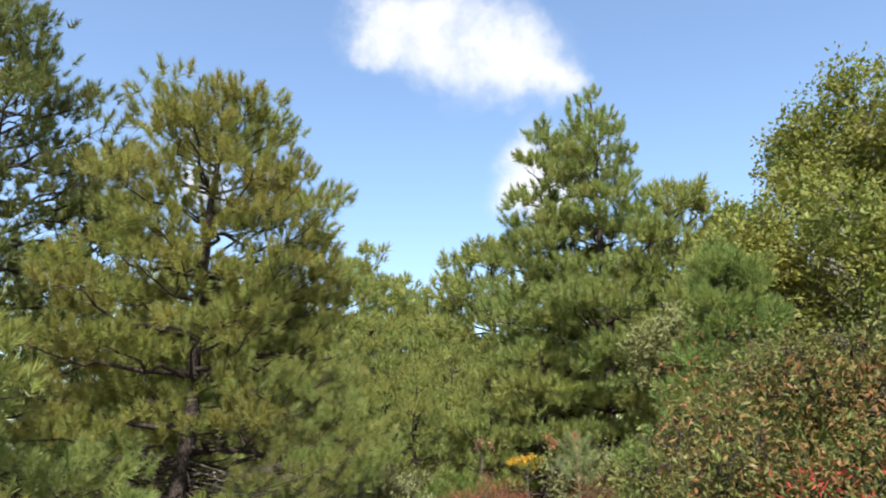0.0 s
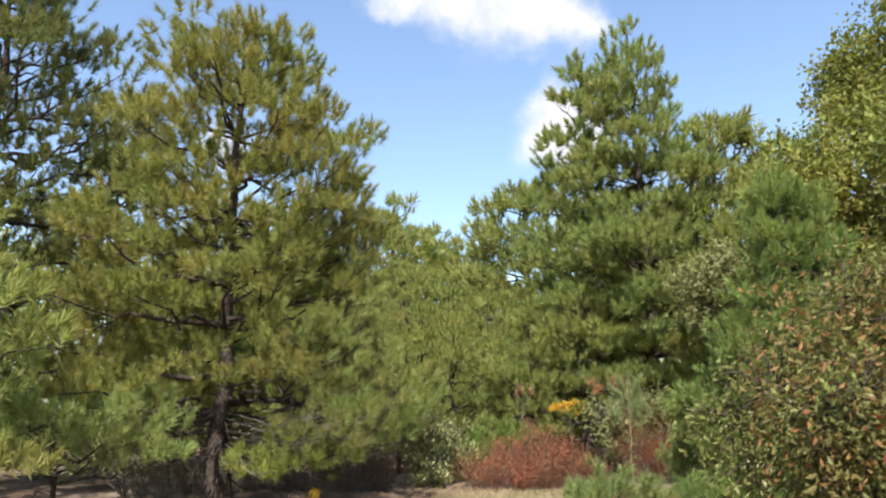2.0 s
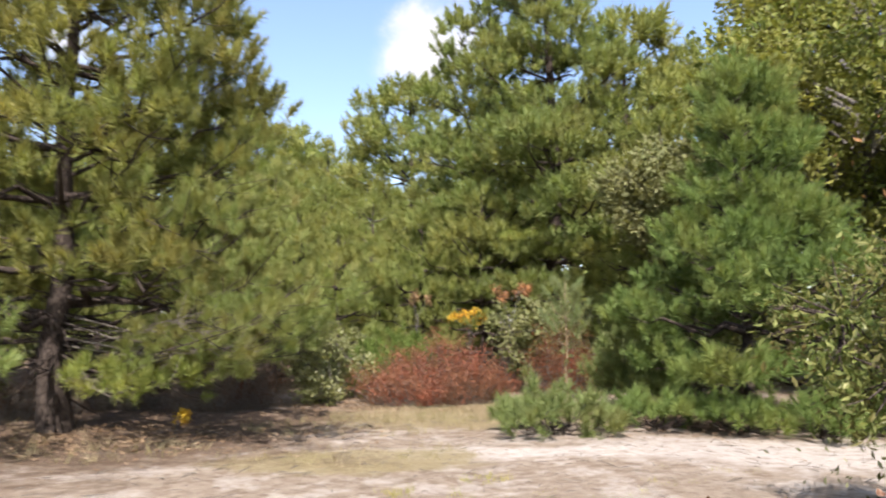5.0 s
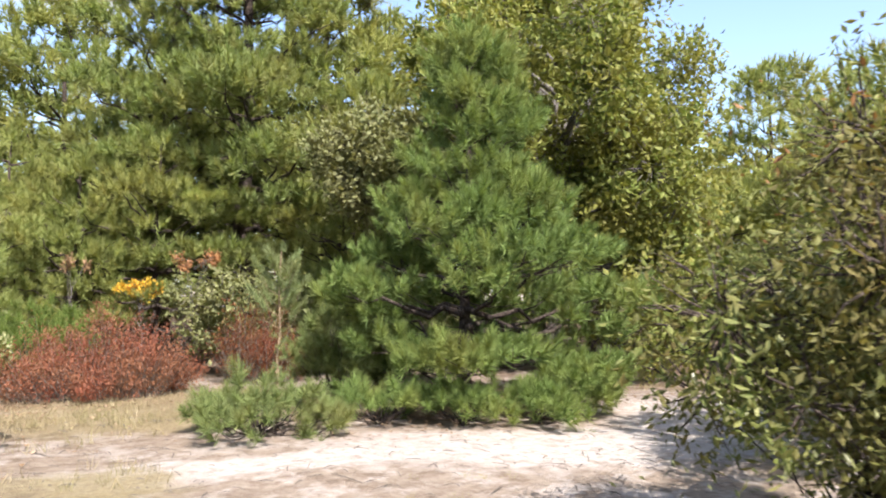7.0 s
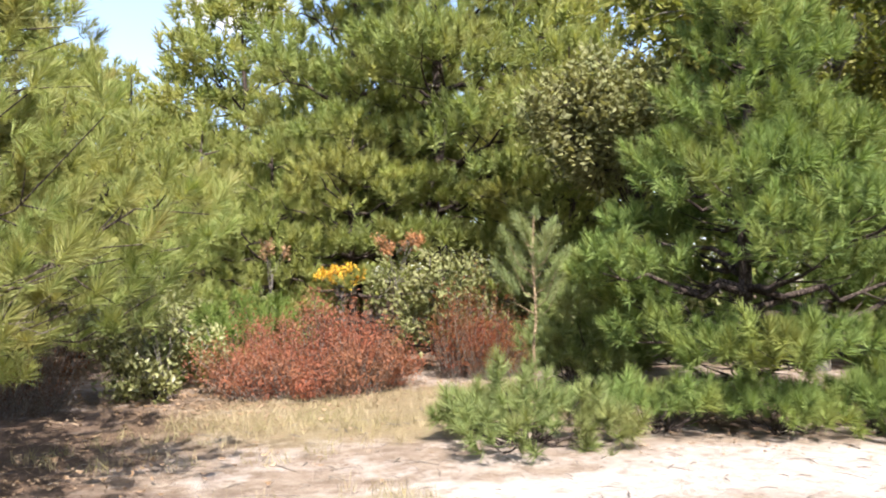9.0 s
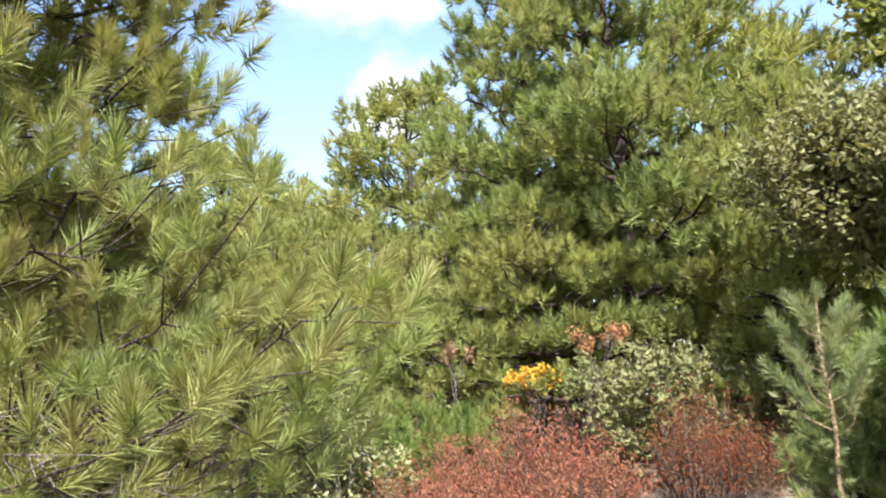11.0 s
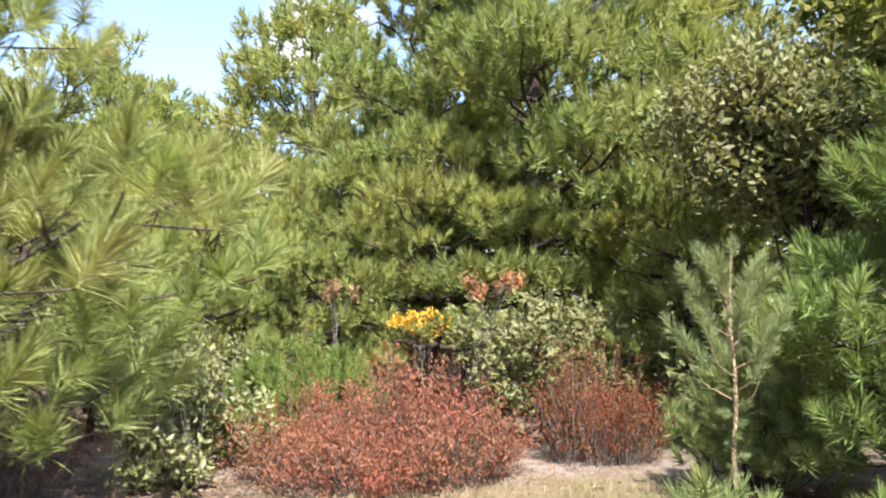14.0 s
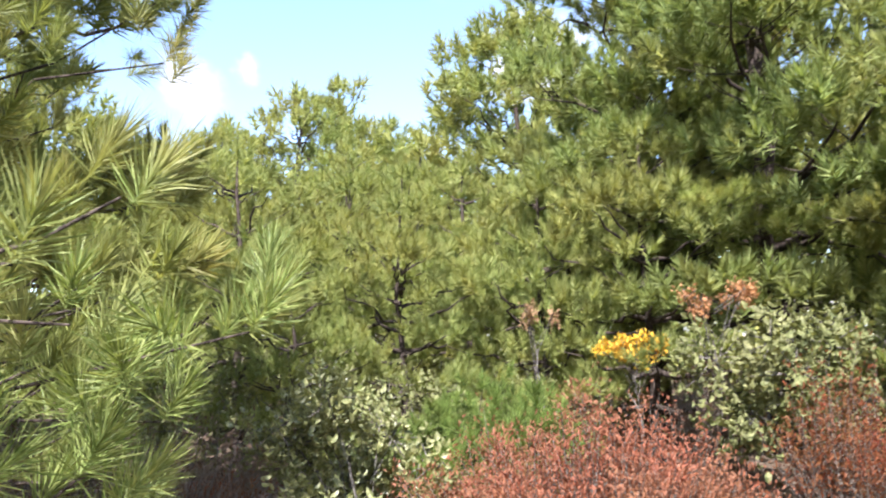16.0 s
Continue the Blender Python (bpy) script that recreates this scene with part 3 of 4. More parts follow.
    for near in boughs:
        bough = part("bough", *join([tube(q, r, 6) for q, r in near.limbs]), BARK, tree, smooth=True)
        part("needles", *strew(near.rng, FINE, near.at, near.to, near.size), PINE_FRESH, bough, "long fresh yellow-green needles")
    bough = part("bough", *join([tube(q, r, 6) for q, r in low.limbs]), TWIG, tree, smooth=True)
    part("needles", *strew(low.rng, MEDIUM, low.at, low.to, low.size), PINE_SUNLIT, bough, "yellow-green needles close to the ground")
    # bare dead branches low on the walker's side
    drng = np.random.default_rng(132)
    for tip, z0 in (((-2.15, 10.95, 1.50), 1.5), ((-2.0, 11.05, 1.28), 1.3), ((-2.45, 10.8, 1.38), 1.4), ((-1.75, 11.25, 1.12), 1.2), ((-2.3, 11.1, 1.05), 1.1)):
        a, b = np.array((0, 0, z0)), np.array((tip[0] - ox, tip[1] - oy, tip[2]))
        mid = (a + b) / 2 + np.array((0, 0, -0.12)) + drng.normal(0, 0.06, 3)
        chunks = [tube((a, mid, b), [0.016, 0.010, 0.003], 5)]
        for _ in range(11):
            f = drng.uniform(0.45, 1.0)
            o = mid + (b - mid) * (2 * f - 1) if f > 0.5 else a + (mid - a) * 2 * f
            d = unit(unit(b - a) + drng.normal(0, 0.6, 3)) * drng.uniform(0.18, 0.42)
            chunks.append(tube((o, o + d * 0.5 - (0, 0, 0.03), o + d + (0, 0, drng.uniform(-0.02, 0.09))), [0.005, 0.0038, 0.0016], 5))
        part("dead_branch", *join(chunks), TWIG, tree, "bare grey dead branch", smooth=True)
    return tagged(tree, "broad olive-green pine with low boughs over sand", "tree")


left_pine()


# ---- tall pines in the middle ----
def tall_pines():
    p = Pine(21)
    p.tiers(11.8, [(0.0, 2.2), (0.2, 3.2), (0.4, 3.0), (0.55, 1.9), (0.66, 1.25), (0.8, 0.9), (0.92, 0.5), (1.0, 0.15)], start=0.15, step=0.76, per=6, gaps=0.14, lift=0.7, pitch=0.65, per_pad=9, wide=0.42, puff=1.2)
    t = pine_tree("pine_tree", p, 4.4, 19.9, 11.8, 0.19, TUFT_MID, PINE_MID, lean=-0.1)
    for tip, z in (((3.0, 17.9, 3.05), 3.2), ((3.9, 17.9, 2.75), 3.0)):
        p = Pine(23 + int(z * 10))
        p.bough((0, 0, z), (tip[0] - 4.4, tip[1] - 19.9, tip[2]), rise=0.03, thick=0.03, spread=0.28, gap=0.12, bare=0.5, puff=1.0, flat=1.1)
        bough = part("bough", *join([tube(q, r, 6) for q, r in p.limbs]), BARK, t, smooth=True)
        part("needles", *strew(p.rng, MEDIUM, p.at, p.to, p.size), PINE_SUNLIT, bough, "yellow-green sunlit needles")
    tagged(t, "tall open-topped pine with upright shoots against the sky", "tree")
    p = Pine(22)
    p.tiers(11.5, [(0.0, 1.4), (0.3, 2.1), (0.6, 1.5), (0.75, 1.0), (0.9, 0.55), (1.0, 0.15)], start=0.16, step=0.75, per=6, lift=0.7, pitch=0.65, per_pad=8, wide=0.4, puff=1.2)
    t = pine_tree("pine_tree", p, 3.1, 21.4, 11.5, 0.17, TUFT_MID, PINE_MID, lean=0.2)
    tagged(t, "slender pine, its top standing beside a taller one", "tree")


tall_pines()


# ---- dense young pine and the mats of young pine before it ----
def young_pines():
    p = Pine(31)
    p.tiers(4.95, [(0.0, 2.0), (0.1, 2.25), (0.3, 2.0), (0.46, 1.35), (0.6, 0.85), (0.8, 0.5), (1.0, 0.12)], start=0.12, step=0.44, per=9, gaps=0.08, jitter=0.16, lift=0.9, pitch=0.42, per_pad=8, wide=0.31, puff=1.0, spread=0.5, side=lambda az: 0.9 + 0.14 * math.cos(az))
    t = pine_tree("pine_tree", p, 4.72, 12.35, 4.95, 0.085, TUFT_NEAR, PINE_DEEP)
    tagged(t, "dense conical young pine, deep green down to the sand", "tree")
    # sapling with a bare pale stem
    p = Pine(32)
    for k in range(15):
        az = k * 2.4
        z = 0.98 + 0.64 * (k / 14)
        r = (0.31 - 0.17 * (k / 14)) * p.rng.uniform(0.75, 1.2)
        tip = np.array((math.cos(az) * r, math.sin(az) * r, z + 0.8 * r + 0.1))
        p.limbs.append((np.array(((0, 0, z), tip * (0.55, 0.55, 0) + (0, 0, z + 0.3 * r), tip)), [0.006, 0.004, 0.002]))
        for s in (0.45, 0.72, 1.0):
            p.shoot((0, 0, z * (1 - s)) + tip * s, (math.cos(az) * 0.5, math.sin(az) * 0.5, 1.0), 0.72)
    # short needles up the bare stem
    for k in range(11):
        az = k * 2.4
        p.shoot(np.array((0, 0, 0.40 + 0.06 * k)), (math.cos(az), math.sin(az), 0.25), 0.42)
    p.shoot(np.array((0.02, 0, 1.87)), (0, 0, 1), 0.8)
    t = pine_tree("pine_sapling", p, 2.15, 12.35, 1.92, 0.012, FINE, PINE_SAGE, stem=BARK_PALE, wobble=0.012)
    tagged(t, "thin pine sapling with a bare pale stem", "sapling")
    # young pine with level boughs over shaded ground
    p = Pine(46)
    for k in range(17):
        az, r = k * 2.4, p.rng.uniform(0.7, 1.55)
        z = 0.75 + 0.045 * k
        p.pads((0, 0, z - 0.15), (math.cos(az) * r, math.sin(az) * r, z + 0.12), rise=0.03, thick=0.02, pitch=0.4, bare=0.3, per_pad=7, wide=0.26, puff=0.9)
    t = pine_tree("pine_tree", p, -5.75, 10.7, 1.5, 0.045, TUFT_NEAR, PINE_MID)
    tagged(t, "young pine with level light green boughs over shaded ground", "tree")
    # sprawling seedlings
    for i, (x, y, r, h, seed, mat) in enumerate(((1.75, 11.8, 0.78, 0.5, 41, PINE_YOUNG), (3.1, 11.75, 0.6, 0.4, 42, PINE_DEEP), (3.95, 11.3, 0.5, 0.38, 43, PINE_DEEP), (4.75, 10.95, 0.6, 0.38, 44, PINE_DEEP),
                                                 (0.2, 17.3, 1.2, 1.15, 45, PINE_BRIGHT_SOFT), (5.5, 11.3, 0.6, 0.7, 47, PINE_DEEP), (3.75, 14.0, 0.75, 1.25, 48, PINE_YOUNG))):
        p = Pine(seed)
        rng = p.rng
        for k in range(int(26 * r * (1 + h * 0.5))):
            az, q = rng.uniform(0, 6.3), r * math.sqrt(rng.uniform(0.05, 1.0))
            top = h * (1.02 - 0.75 * (q / r) ** 2) * rng.uniform(0.65, 1.0)
            if h > 1.4:
                top = h * rng.uniform(0.62, 1.0)
            p.bough((math.cos(az) * q * 0.15, math.sin(az) * q * 0.15, 0.02), (math.cos(az) * q, math.sin(az) * q, max(top, 0.1)), rise=0.1, thick=0.01, spread=0.3, gap=0.14, bare=0.35 if h < 1.4 else 0.68, puff=0.95)
        t = pine_tree("low_pine", p, x, y, h * 0.6, 0.016, MEDIUM, mat, split=False)
        tagged(t, "low sprawling young pine on sand" if h < 1 else "bushy young pine at the wood's edge", "bush", group="young pines on the sand")


young_pines()


# ---- pines further back ----
def wood_behind():
    kinds = []
    for seed, h, prof, per in ((51, 9.0, [(0, 1.6), (0.25, 2.5), (0.5, 2.3), (0.75, 1.5), (0.92, 0.8), (1, 0.25)], 5),
                               (52, 9.0, [(0, 2.1), (0.2, 2.9), (0.45, 2.7), (0.7, 2.1), (0.88, 1.3), (1, 0.5)], 5),
                               (53, 9.0, [(0, 1.1), (0.3, 1.8), (0.6, 1.9), (0.8, 1.4), (0.93, 0.8), (1, 0.25)], 5)):
        p = Pine(seed)
        p.tiers(h, prof, start=0.1 if seed != 53 else 0.3, step=0.8, per=per + 1, lift=0.7, pitch=0.85, per_pad=7, wide=0.5, puff=1.4)
        kinds.append(p)
    for seed, prof in ((54, [(0, 1.7), (0.3, 2.6), (0.55, 2.4), (0.8, 1.2), (0.93, 0.55), (1, 0.2)]), (55, [(0, 1.6), (0.3, 2.9), (0.6, 2.7), (0.8, 1.5), (0.93, 0.7), (1, 0.25)])):
        p = Pine(seed)
        p.tiers(9.0, prof, start=0.25, step=0.85, per=6, lift=0.7, pitch=0.95, per_pad=5, wide=0.48, puff=1.4)
        kinds.append(p)
    p = Pine(56)
    p.tiers(4.5, [(0, 1.3), (0.22, 1.75), (0.5, 1.5), (0.75, 0.95), (0.92, 0.45), (1, 0.2)], start=0.14, step=0.56, per=6, lift=0.7, pitch=0.5, per_pad=6, wide=0.34, puff=1.0)
    kinds.append(p)
    spots = ((3, -4.6, 43.0, 13.4), (4, -5.9, 40.0, 12.0), (4, -9.5, 42.0, 11.4), (3, -2.3, 44.0, 11.8), (3, -0.9, 42.0, 10.6), (1, 1.9, 28.0, 9.3), (4, -12.8, 42.0, 10.6),
             (1, -1.7, 22.5, 4.4), (1, -3.2, 20.8, 4.5), (1, 0.3, 23.0, 4.7), (0, 2.2, 22.8, 5.4), (1, 1.3, 20.4, 4.0), (1, -0.7, 19.8, 3.5), (1, -2.0, 18.6, 2.6),
             (1, -4.5, 25.5, 5.4), (0, -1.0, 27.0, 5.6), (4, -6.5, 29.0, 6.4), (4, -2.8, 31.0, 7.2), (3, 0.4, 33.0, 7.6), (4, 4.0, 34.0, 9.5), (4, -9.5, 33.0, 8.0), (3, -8.2, 37.0, 9.5),
             (0, 6.5, 20.4, 9.0), (1, 6.2, 17.9, 5.6), (1, 2.5, 19.3, 4.2), (4, 8.8, 21.5, 8.6), (1, 11.0, 14.6, 4.2), (0, 14.5, 17.0, 6.0), (2, 16.8, 15.5, 7.4), (1, 12.2, 17.4, 5.8), (4, 18.0, 22.0, 8.0),
             (4, 23.0, 16.5, 8.5), (4, 12.5, 24.0, 9.5), (1, -7.2, 20.5, 6.8), (0, -10.5, 21.5, 9.0), (4, -9.0, 25.5, 8.0),
             # (6.0, 7.6), (7.6, 8.0), (-6.8, 8.8): unseen pines added to shade path and ground
             (4, 6.0, 27.0, 9.0), (4, 9.0, 29.0, 9.5), (1, 17.0, 12.0, 5.0), (1, 6.0, 7.6, 3.6), (1, 7.6, 8.0, 3.6), (1, -6.8, 8.8, 4.6), (1, 5.2, 16.9, 3.6), (1, -6.6, 16.8, 4.2))
    made = {}
    rng = random.Random(8)
    for k, x, y, h in spots:
        if h < 6.9:
            k = 5
        tall = 4.5 if k == 5 else 9.0
        s = h / tall
        m = pose(x, y, 0, 0, 0, rng.uniform(0, 360)) @ Matrix.Scale(s, 4)
        if k not in made:
            t = pine_tree("pine_tree", kinds[k], 0, 0, tall, tall / 60, TUFT_WOOD if k == 5 else TUFT_FAR, PINE_FAR, split=False)
            tagged(t, ("pine with an airy crown in the wood behind", "bushy pine branched to the ground in the wood", "pine with a high crown in the wood behind", "tall pine far back in the wood", "broad-crowned pine far back in the wood", "bushy young pine branched low at the wood's edge")[k], "tree", group="pines of the wood behind")
            t.matrix_basis = m
            made[k] = t
        else:
            src = made[k]
            old = src.scale.copy()
            src.scale = (1, 1, 1)
            copy_thing(src, m)
            src.scale = old
    # tall pine at the far left
    p = Pine(61)
    p.tiers(11.8, [(0, 1.5), (0.3, 3.4), (0.55, 3.4), (0.72, 2.7), (0.82, 1.5), (0.92, 0.8), (1, 0.3)], start=0.14, step=0.8, per=7, lift=0.5, pitch=0.7, per_pad=6, wide=0.42, puff=1.25)
    t = pine_tree("pine_tree", p, -10.2, 15.2, 11.8, 0.2, TUFT_MID, PINE_SHADED)
    tagged(t, "tall pine with spreading boughs, coloured dark as in shade", "tree")


wood_behind()


def far_woods():
    """The wood goes on behind the trees that stand out."""
    rng = np.random.default_rng(64)
    n = 46000
    yaw = rng.uniform(-85, 50, n)
    r = rng.uniform(33, 47, n)
    a = np.radians(yaw)
    top = 9.0 + 1.3 * np.sin(yaw * 0.23) + 1.1 * np.sin(yaw * 0.71 + r * 0.3) + 0.6 * np.sin(yaw * 1.9 + 1.0)
    P = np.stack((-np.sin(a) * r, 8 + np.cos(a) * r, top * rng.random(n) ** 1.05), 1)
    tpl = [blade(rng, 0.55, 0.30, 0.3, True), blade(rng, 0.65, 0.22, 0.3, True)]
    v, f = strew(rng, tpl, P, np.stack((rng.normal(0, 1, n), rng.normal(0, 1, n), rng.uniform(-0.2, 1.2, n)), 1), rng.uniform(0.7, 1.3, n), rng.normal(0, 1, (n, 3)) + (0, -0.8, 0.6))
    ob = new("far_woods", mesh_of("far_woods", v, f, PINE_FAR))
    tagged(ob, "dense green wood closing the view behind the pines", "woods", kind="stuff")


far_woods()


# ---- broad-leaved trees and shrubs ----
def leafy(name, x, y, lobes, leaf, leaves, material, stem, stem_thick, seed, twig=0.3, stems=1, droop=0.2, extra=(), plain=False, slim=0.52):
    """A broad-leaved plant. lobes: (x, y, z, radius) in its own coordinates, which the limbs run to; leaves: how many in all."""
    rng = np.random.default_rng(seed)
    tree = base(name, x, y)
    tpl = [blade(rng, leaf * s, leaf * s * slim, f, plain) for s, f in ((1.0, 0.25), (0.8, 0.4), (1.15, 0.15))]
    vol = sum(r ** 2.3 for *_, r in lobes)
    fork = min(z for _, _, z, _ in lobes) * 0.4
    roots = [np.array((rng.normal(0, 0.12) * (stems > 1), rng.normal(0, 0.12) * (stems > 1), -0.03)) for _ in range(stems)]
    wood, trunks = [], []
    if stems == 1:
        topz = max(z for _, _, z, _ in lobes) * 0.75
        n = 7
        pts = [(rng.normal(0, 0.04), rng.normal(0, 0.04), topz * i / (n - 1) - 0.05 * (i == 0)) for i in range(n)]
        trunks.append(tube(pts, [stem_thick * (1 - 0.8 * i / (n - 1)) + 0.005 for i in range(n)], 8))
    P, D = [], []
    for lx, ly, lz, r in lobes:
        c = np.array((lx, ly, lz))
        a = roots[rng.integers(stems)] if stems > 1 else np.array((0, 0, rng.uniform(0.45, 0.9) * lz))
        mid = a * 0.45 + c * 0.55 + rng.normal(0, 0.12 * r, 3)
        wood.append(tube((a, mid, c), [stem_thick * (0.4 if stems == 1 else 0.9), stem_thick * 0.25, 0.006], 5))
        count = max(4, int(leaves * r ** 2.3 / vol / 14))
        for _ in range(count):
            d = unit(rng.normal(size=3) * (1, 1, 0.9))
            e = c + d * r * rng.uniform(0.35, 1.05) ** 0.6
            if e[2] < 0.08:
                e[2] = rng.uniform(0.08, 0.3)
            o = c + (e - c) * rng.uniform(0.1, 0.4)
            if rng.random() < 0.6:
                wood.append(tube((o, (o + e) / 2 + rng.normal(0, 0.03, 3), e), [0.006 + 0.005 * r, 0.005, 0.002], 3))
            w = unit(e - c + np.array((0, 0, 0.25)))
            for j in range(14):
                s = rng.uniform(-0.8, 0.15)
                P.append(e + w * twig * s + rng.normal(0, twig * 0.22, 3))
                D.append(w * 0.5 + rng.normal(0, 0.7, 3) - np.array((0, 0, droop)))
    P, D = np.array(P), np.array(D)
    P[:, 2] = np.maximum(P[:, 2], 0.03)
    up = np.array((-0.25, 0.0, 1.0)) + rng.normal(0, 0.55, P.shape)
    size = rng.uniform(0.65, 1.25, len(P))
    if stems == 1:
        part("trunk", *trunks[0], stem, tree, smooth=True)
    by_side = [w for w in wood if len(w[0]) == 15]
    fine = [w for w in wood if len(w[0]) != 15]
    for bv, bf in by_side:
        part("limb" if stems == 1 else "stem", bv, bf, stem, tree, smooth=True)
    if fine:
        tagged(part("branchwork", *join(fine), stem, tree), kind="stuff")
    v, f = strew(rng, tpl, P, D, size, up)
    part("crown" if stems == 1 else "leaves", v, f, material, tree)
    for part_name, share_centre, share_r, count, mat, tag in extra:
        n = count
        Q = np.array(share_centre) + np.clip(rng.normal(0, 1, (n, 3)), -1.7, 1.7) * np.array(share_r)
        Q[:, 2] = np.maximum(Q[:, 2], 0.05)
        v, f = strew(rng, tpl, Q, rng.normal(size=(n, 3)) - (0, 0, 0.3), rng.uniform(0.55, 1.0, n), np.array((-0.25, 0, 1.0)) + rng.normal(0, 0.5, (n, 3)))
        part(part_name, v, f, mat, tree, tag)
    return tree


def lobed(seed, boxes):
    """Scatters lobes in ellipsoids (cx, cy, cz, rx, ry, rz, count, radius)."""
    rng = np.random.default_rng(seed)
    made = []
    for cx, cy, cz, rx, ry, rz, count, rad in boxes:
        for _ in range(count):
            d = unit(rng.normal(size=3)) * rng.uniform(0.25, 1.0) ** 0.5
            made.append((cx + d[0] * rx, cy + d[1] * ry, cz + d[2] * rz, rad * rng.uniform(0.7, 1.2)))
    return made


def broadleaf():
    tagged(leafy("oak_tree", 8.2, 14.4, lobed(71, [(0, 0, 4.9, 2.7, 2.2, 2.0, 34, 0.95), (-1.8, 0.3, 5.4, 0.9, 0.9, 1.0, 8, 0.75), (1.6, -0.5, 3.0, 2.2, 1.6, 1.6, 14, 0.85), (2.4, 0.4, 5.4, 1.6, 1.5, 1.5, 12, 0.85)]), 0.13, 46000, OAK_YELLOW, BARK_GREY, 0.14, 71, twig=0.42, droop=0.1, plain=True, slim=0.62),
           "spreading oak with yellowing leaves behind the young pine", "tree")
    tagged(leafy("oak_tree", 11.6, 18.6, lobed(72, [(0, 0, 8.6, 2.9, 2.4, 3.4, 46, 1.05), (-1.6, 0, 5.2, 1.8, 1.5, 1.8, 12, 0.9)]), 0.155, 36000, OAK_YELLOW, BARK_GREY, 0.2, 72, twig=0.5, droop=0.1, plain=True, slim=0.62),
           "tall green oak rising above the others", "tree")
    tagged(leafy("oak_tree", 14.0, 12.6, lobed(73, [(0, 0, 3.4, 2.6, 2.2, 2.2, 26, 0.9)]), 0.14, 12000, OAK_YELLOW, BARK_GREY, 0.11, 73, twig=0.45, plain=True),
           "young oak beside the sandy path", "tree")
    tagged(leafy("small_oak", 5.3, 14.9, lobed(74, [(0.1, 0.1, 3.35, 1.85, 1.1, 0.85, 36, 0.5), (-0.7, -0.6, 3.5, 0.9, 0.6, 0.5, 10, 0.45)]), 0.11, 25000, OAK_GREY, BARK, 0.05, 74, twig=0.28, plain=True),
           "small oak with pale grey-green leaves", "tree")
    tagged(leafy("leafy_shrub", 3.4, 17.0, lobed(75, [(0, 0, 1.1, 1.1, 0.8, 0.75, 22, 0.40)]), 0.095, 4200, OAK_GREY, BARK_GREY, 0.02, 75, twig=0.22, stems=6),
           "pale-leaved oak scrub behind the red bushes", "shrub")
    tagged(leafy("leafy_shrub", -0.95, 15.8, lobed(76, [(0, 0, 0.72, 0.7, 0.6, 0.6, 22, 0.3)]), 0.08, 4200, BAY, BARK_GREY, 0.014, 76, twig=0.2, stems=7),
           "bayberry shrub with pale green leaves at the sand's edge", "shrub")
    tagged(leafy("leafy_shrub", 2.95, 6.15, lobed(77, [(0, 0, 1.35, 1.35, 1.05, 1.05, 40, 0.42), (-0.9, -0.6, 1.3, 0.5, 0.5, 0.6, 10, 0.35), (-0.5, -1.2, 0.9, 0.4, 0.3, 0.4, 7, 0.3), (0.2, -0.1, 2.25, 0.7, 0.6, 0.4, 9, 0.35), (-0.5, -0.3, 0.45, 0.8, 0.7, 0.3, 14, 0.3)]), 0.062, 36000, SHRUB_MIXED, BARK, 0.016, 77, twig=0.24, stems=12, droop=0.35, plain=True, slim=0.4,
                 extra=(("red_leaves", (-0.45, -1.5, 1.2), (0.34, 0.14, 0.17), 420, CREEPER, "scarlet creeper leaves"), ("orange_leaves", (-0.1, -1.15, 1.45), (0.8, 0.28, 0.42), 2100, SHRUB_RUST, "rusty turning leaves"), ("brown_leaves", (0.1, -0.4, 1.95), (0.7, 0.5, 0.3), 900, SHRUB_RUST, "rusty turning leaves"), ("lime_leaves", (-0.8, -0.3, 0.9), (0.4, 0.6, 0.35), 800, BAY, "fresh green leaves"))),
           "tall shrub with green leaves turning red and brown", "shrub")
    tagged(leafy("leafy_shrub", 4.9, 7.4, lobed(78, [(0, 0, 1.1, 1.0, 0.9, 0.9, 20, 0.42)]), 0.075, 9000, SHRUB_MIXED, BARK_GREY, 0.018, 78, twig=0.24, stems=8, droop=0.35, plain=True, slim=0.4),
           "dark green shrub shading the sandy path", "shrub")
    tagged(leafy("low_shrub", 0.58, 4.3, lobed(79, [(0, 0, 0.66, 0.5, 0.4, 0.24, 22, 0.17), (-0.3, 0, 0.85, 0.08, 0.1, 0.1, 2, 0.1), (0.15, 0, 0.9, 0.1, 0.1, 0.1, 2, 0.1)]), 0.036, 2600, SHRUB_TAN, TWIG, 0.005, 79, twig=0.14, stems=9, droop=0.1,
                 extra=(("red_leaves", (-0.1, 0.1, 0.82), (0.3, 0.15, 0.06), 420, SHRUB_RUST, "dull red turning leaves"),)),
           "low shrub with small dry pinkish-tan leaves", "shrub")
    tagged(leafy("leafy_shrub", 9.2, 13.2, lobed(80, [(0, 0, 0.8, 1.3, 0.8, 0.6, 14, 0.4)]), 0.09, 2600, OAK_YELLOW, BARK_GREY, 0.014, 80, twig=0.24, stems=6),
           "low oak scrub at the bend of the path", "shrub")
    tagged(leafy("leafy_shrub", 6.9, 7.9, lobed(81, [(0, 0, 1.3, 1.1, 0.9, 1.1, 24, 0.45)]), 0.08, 10000, SHRUB_MIXED, BARK_GREY, 0.02, 81, twig=0.26, stems=8, droop=0.35, plain=True, slim=0.4),
           "tall dark shrub beside the sandy path", "shrub")
    # scrub under the pines
    scrub = leafy("oak_scrub", -3.4, 18.3, lobed(82, [(0, 0, 0.8, 1.3, 0.9, 0.6, 16, 0.42)]), 0.09, 2200, OAK_GREY, BARK_GREY, 0.014, 82, twig=0.26, stems=6, plain=True)
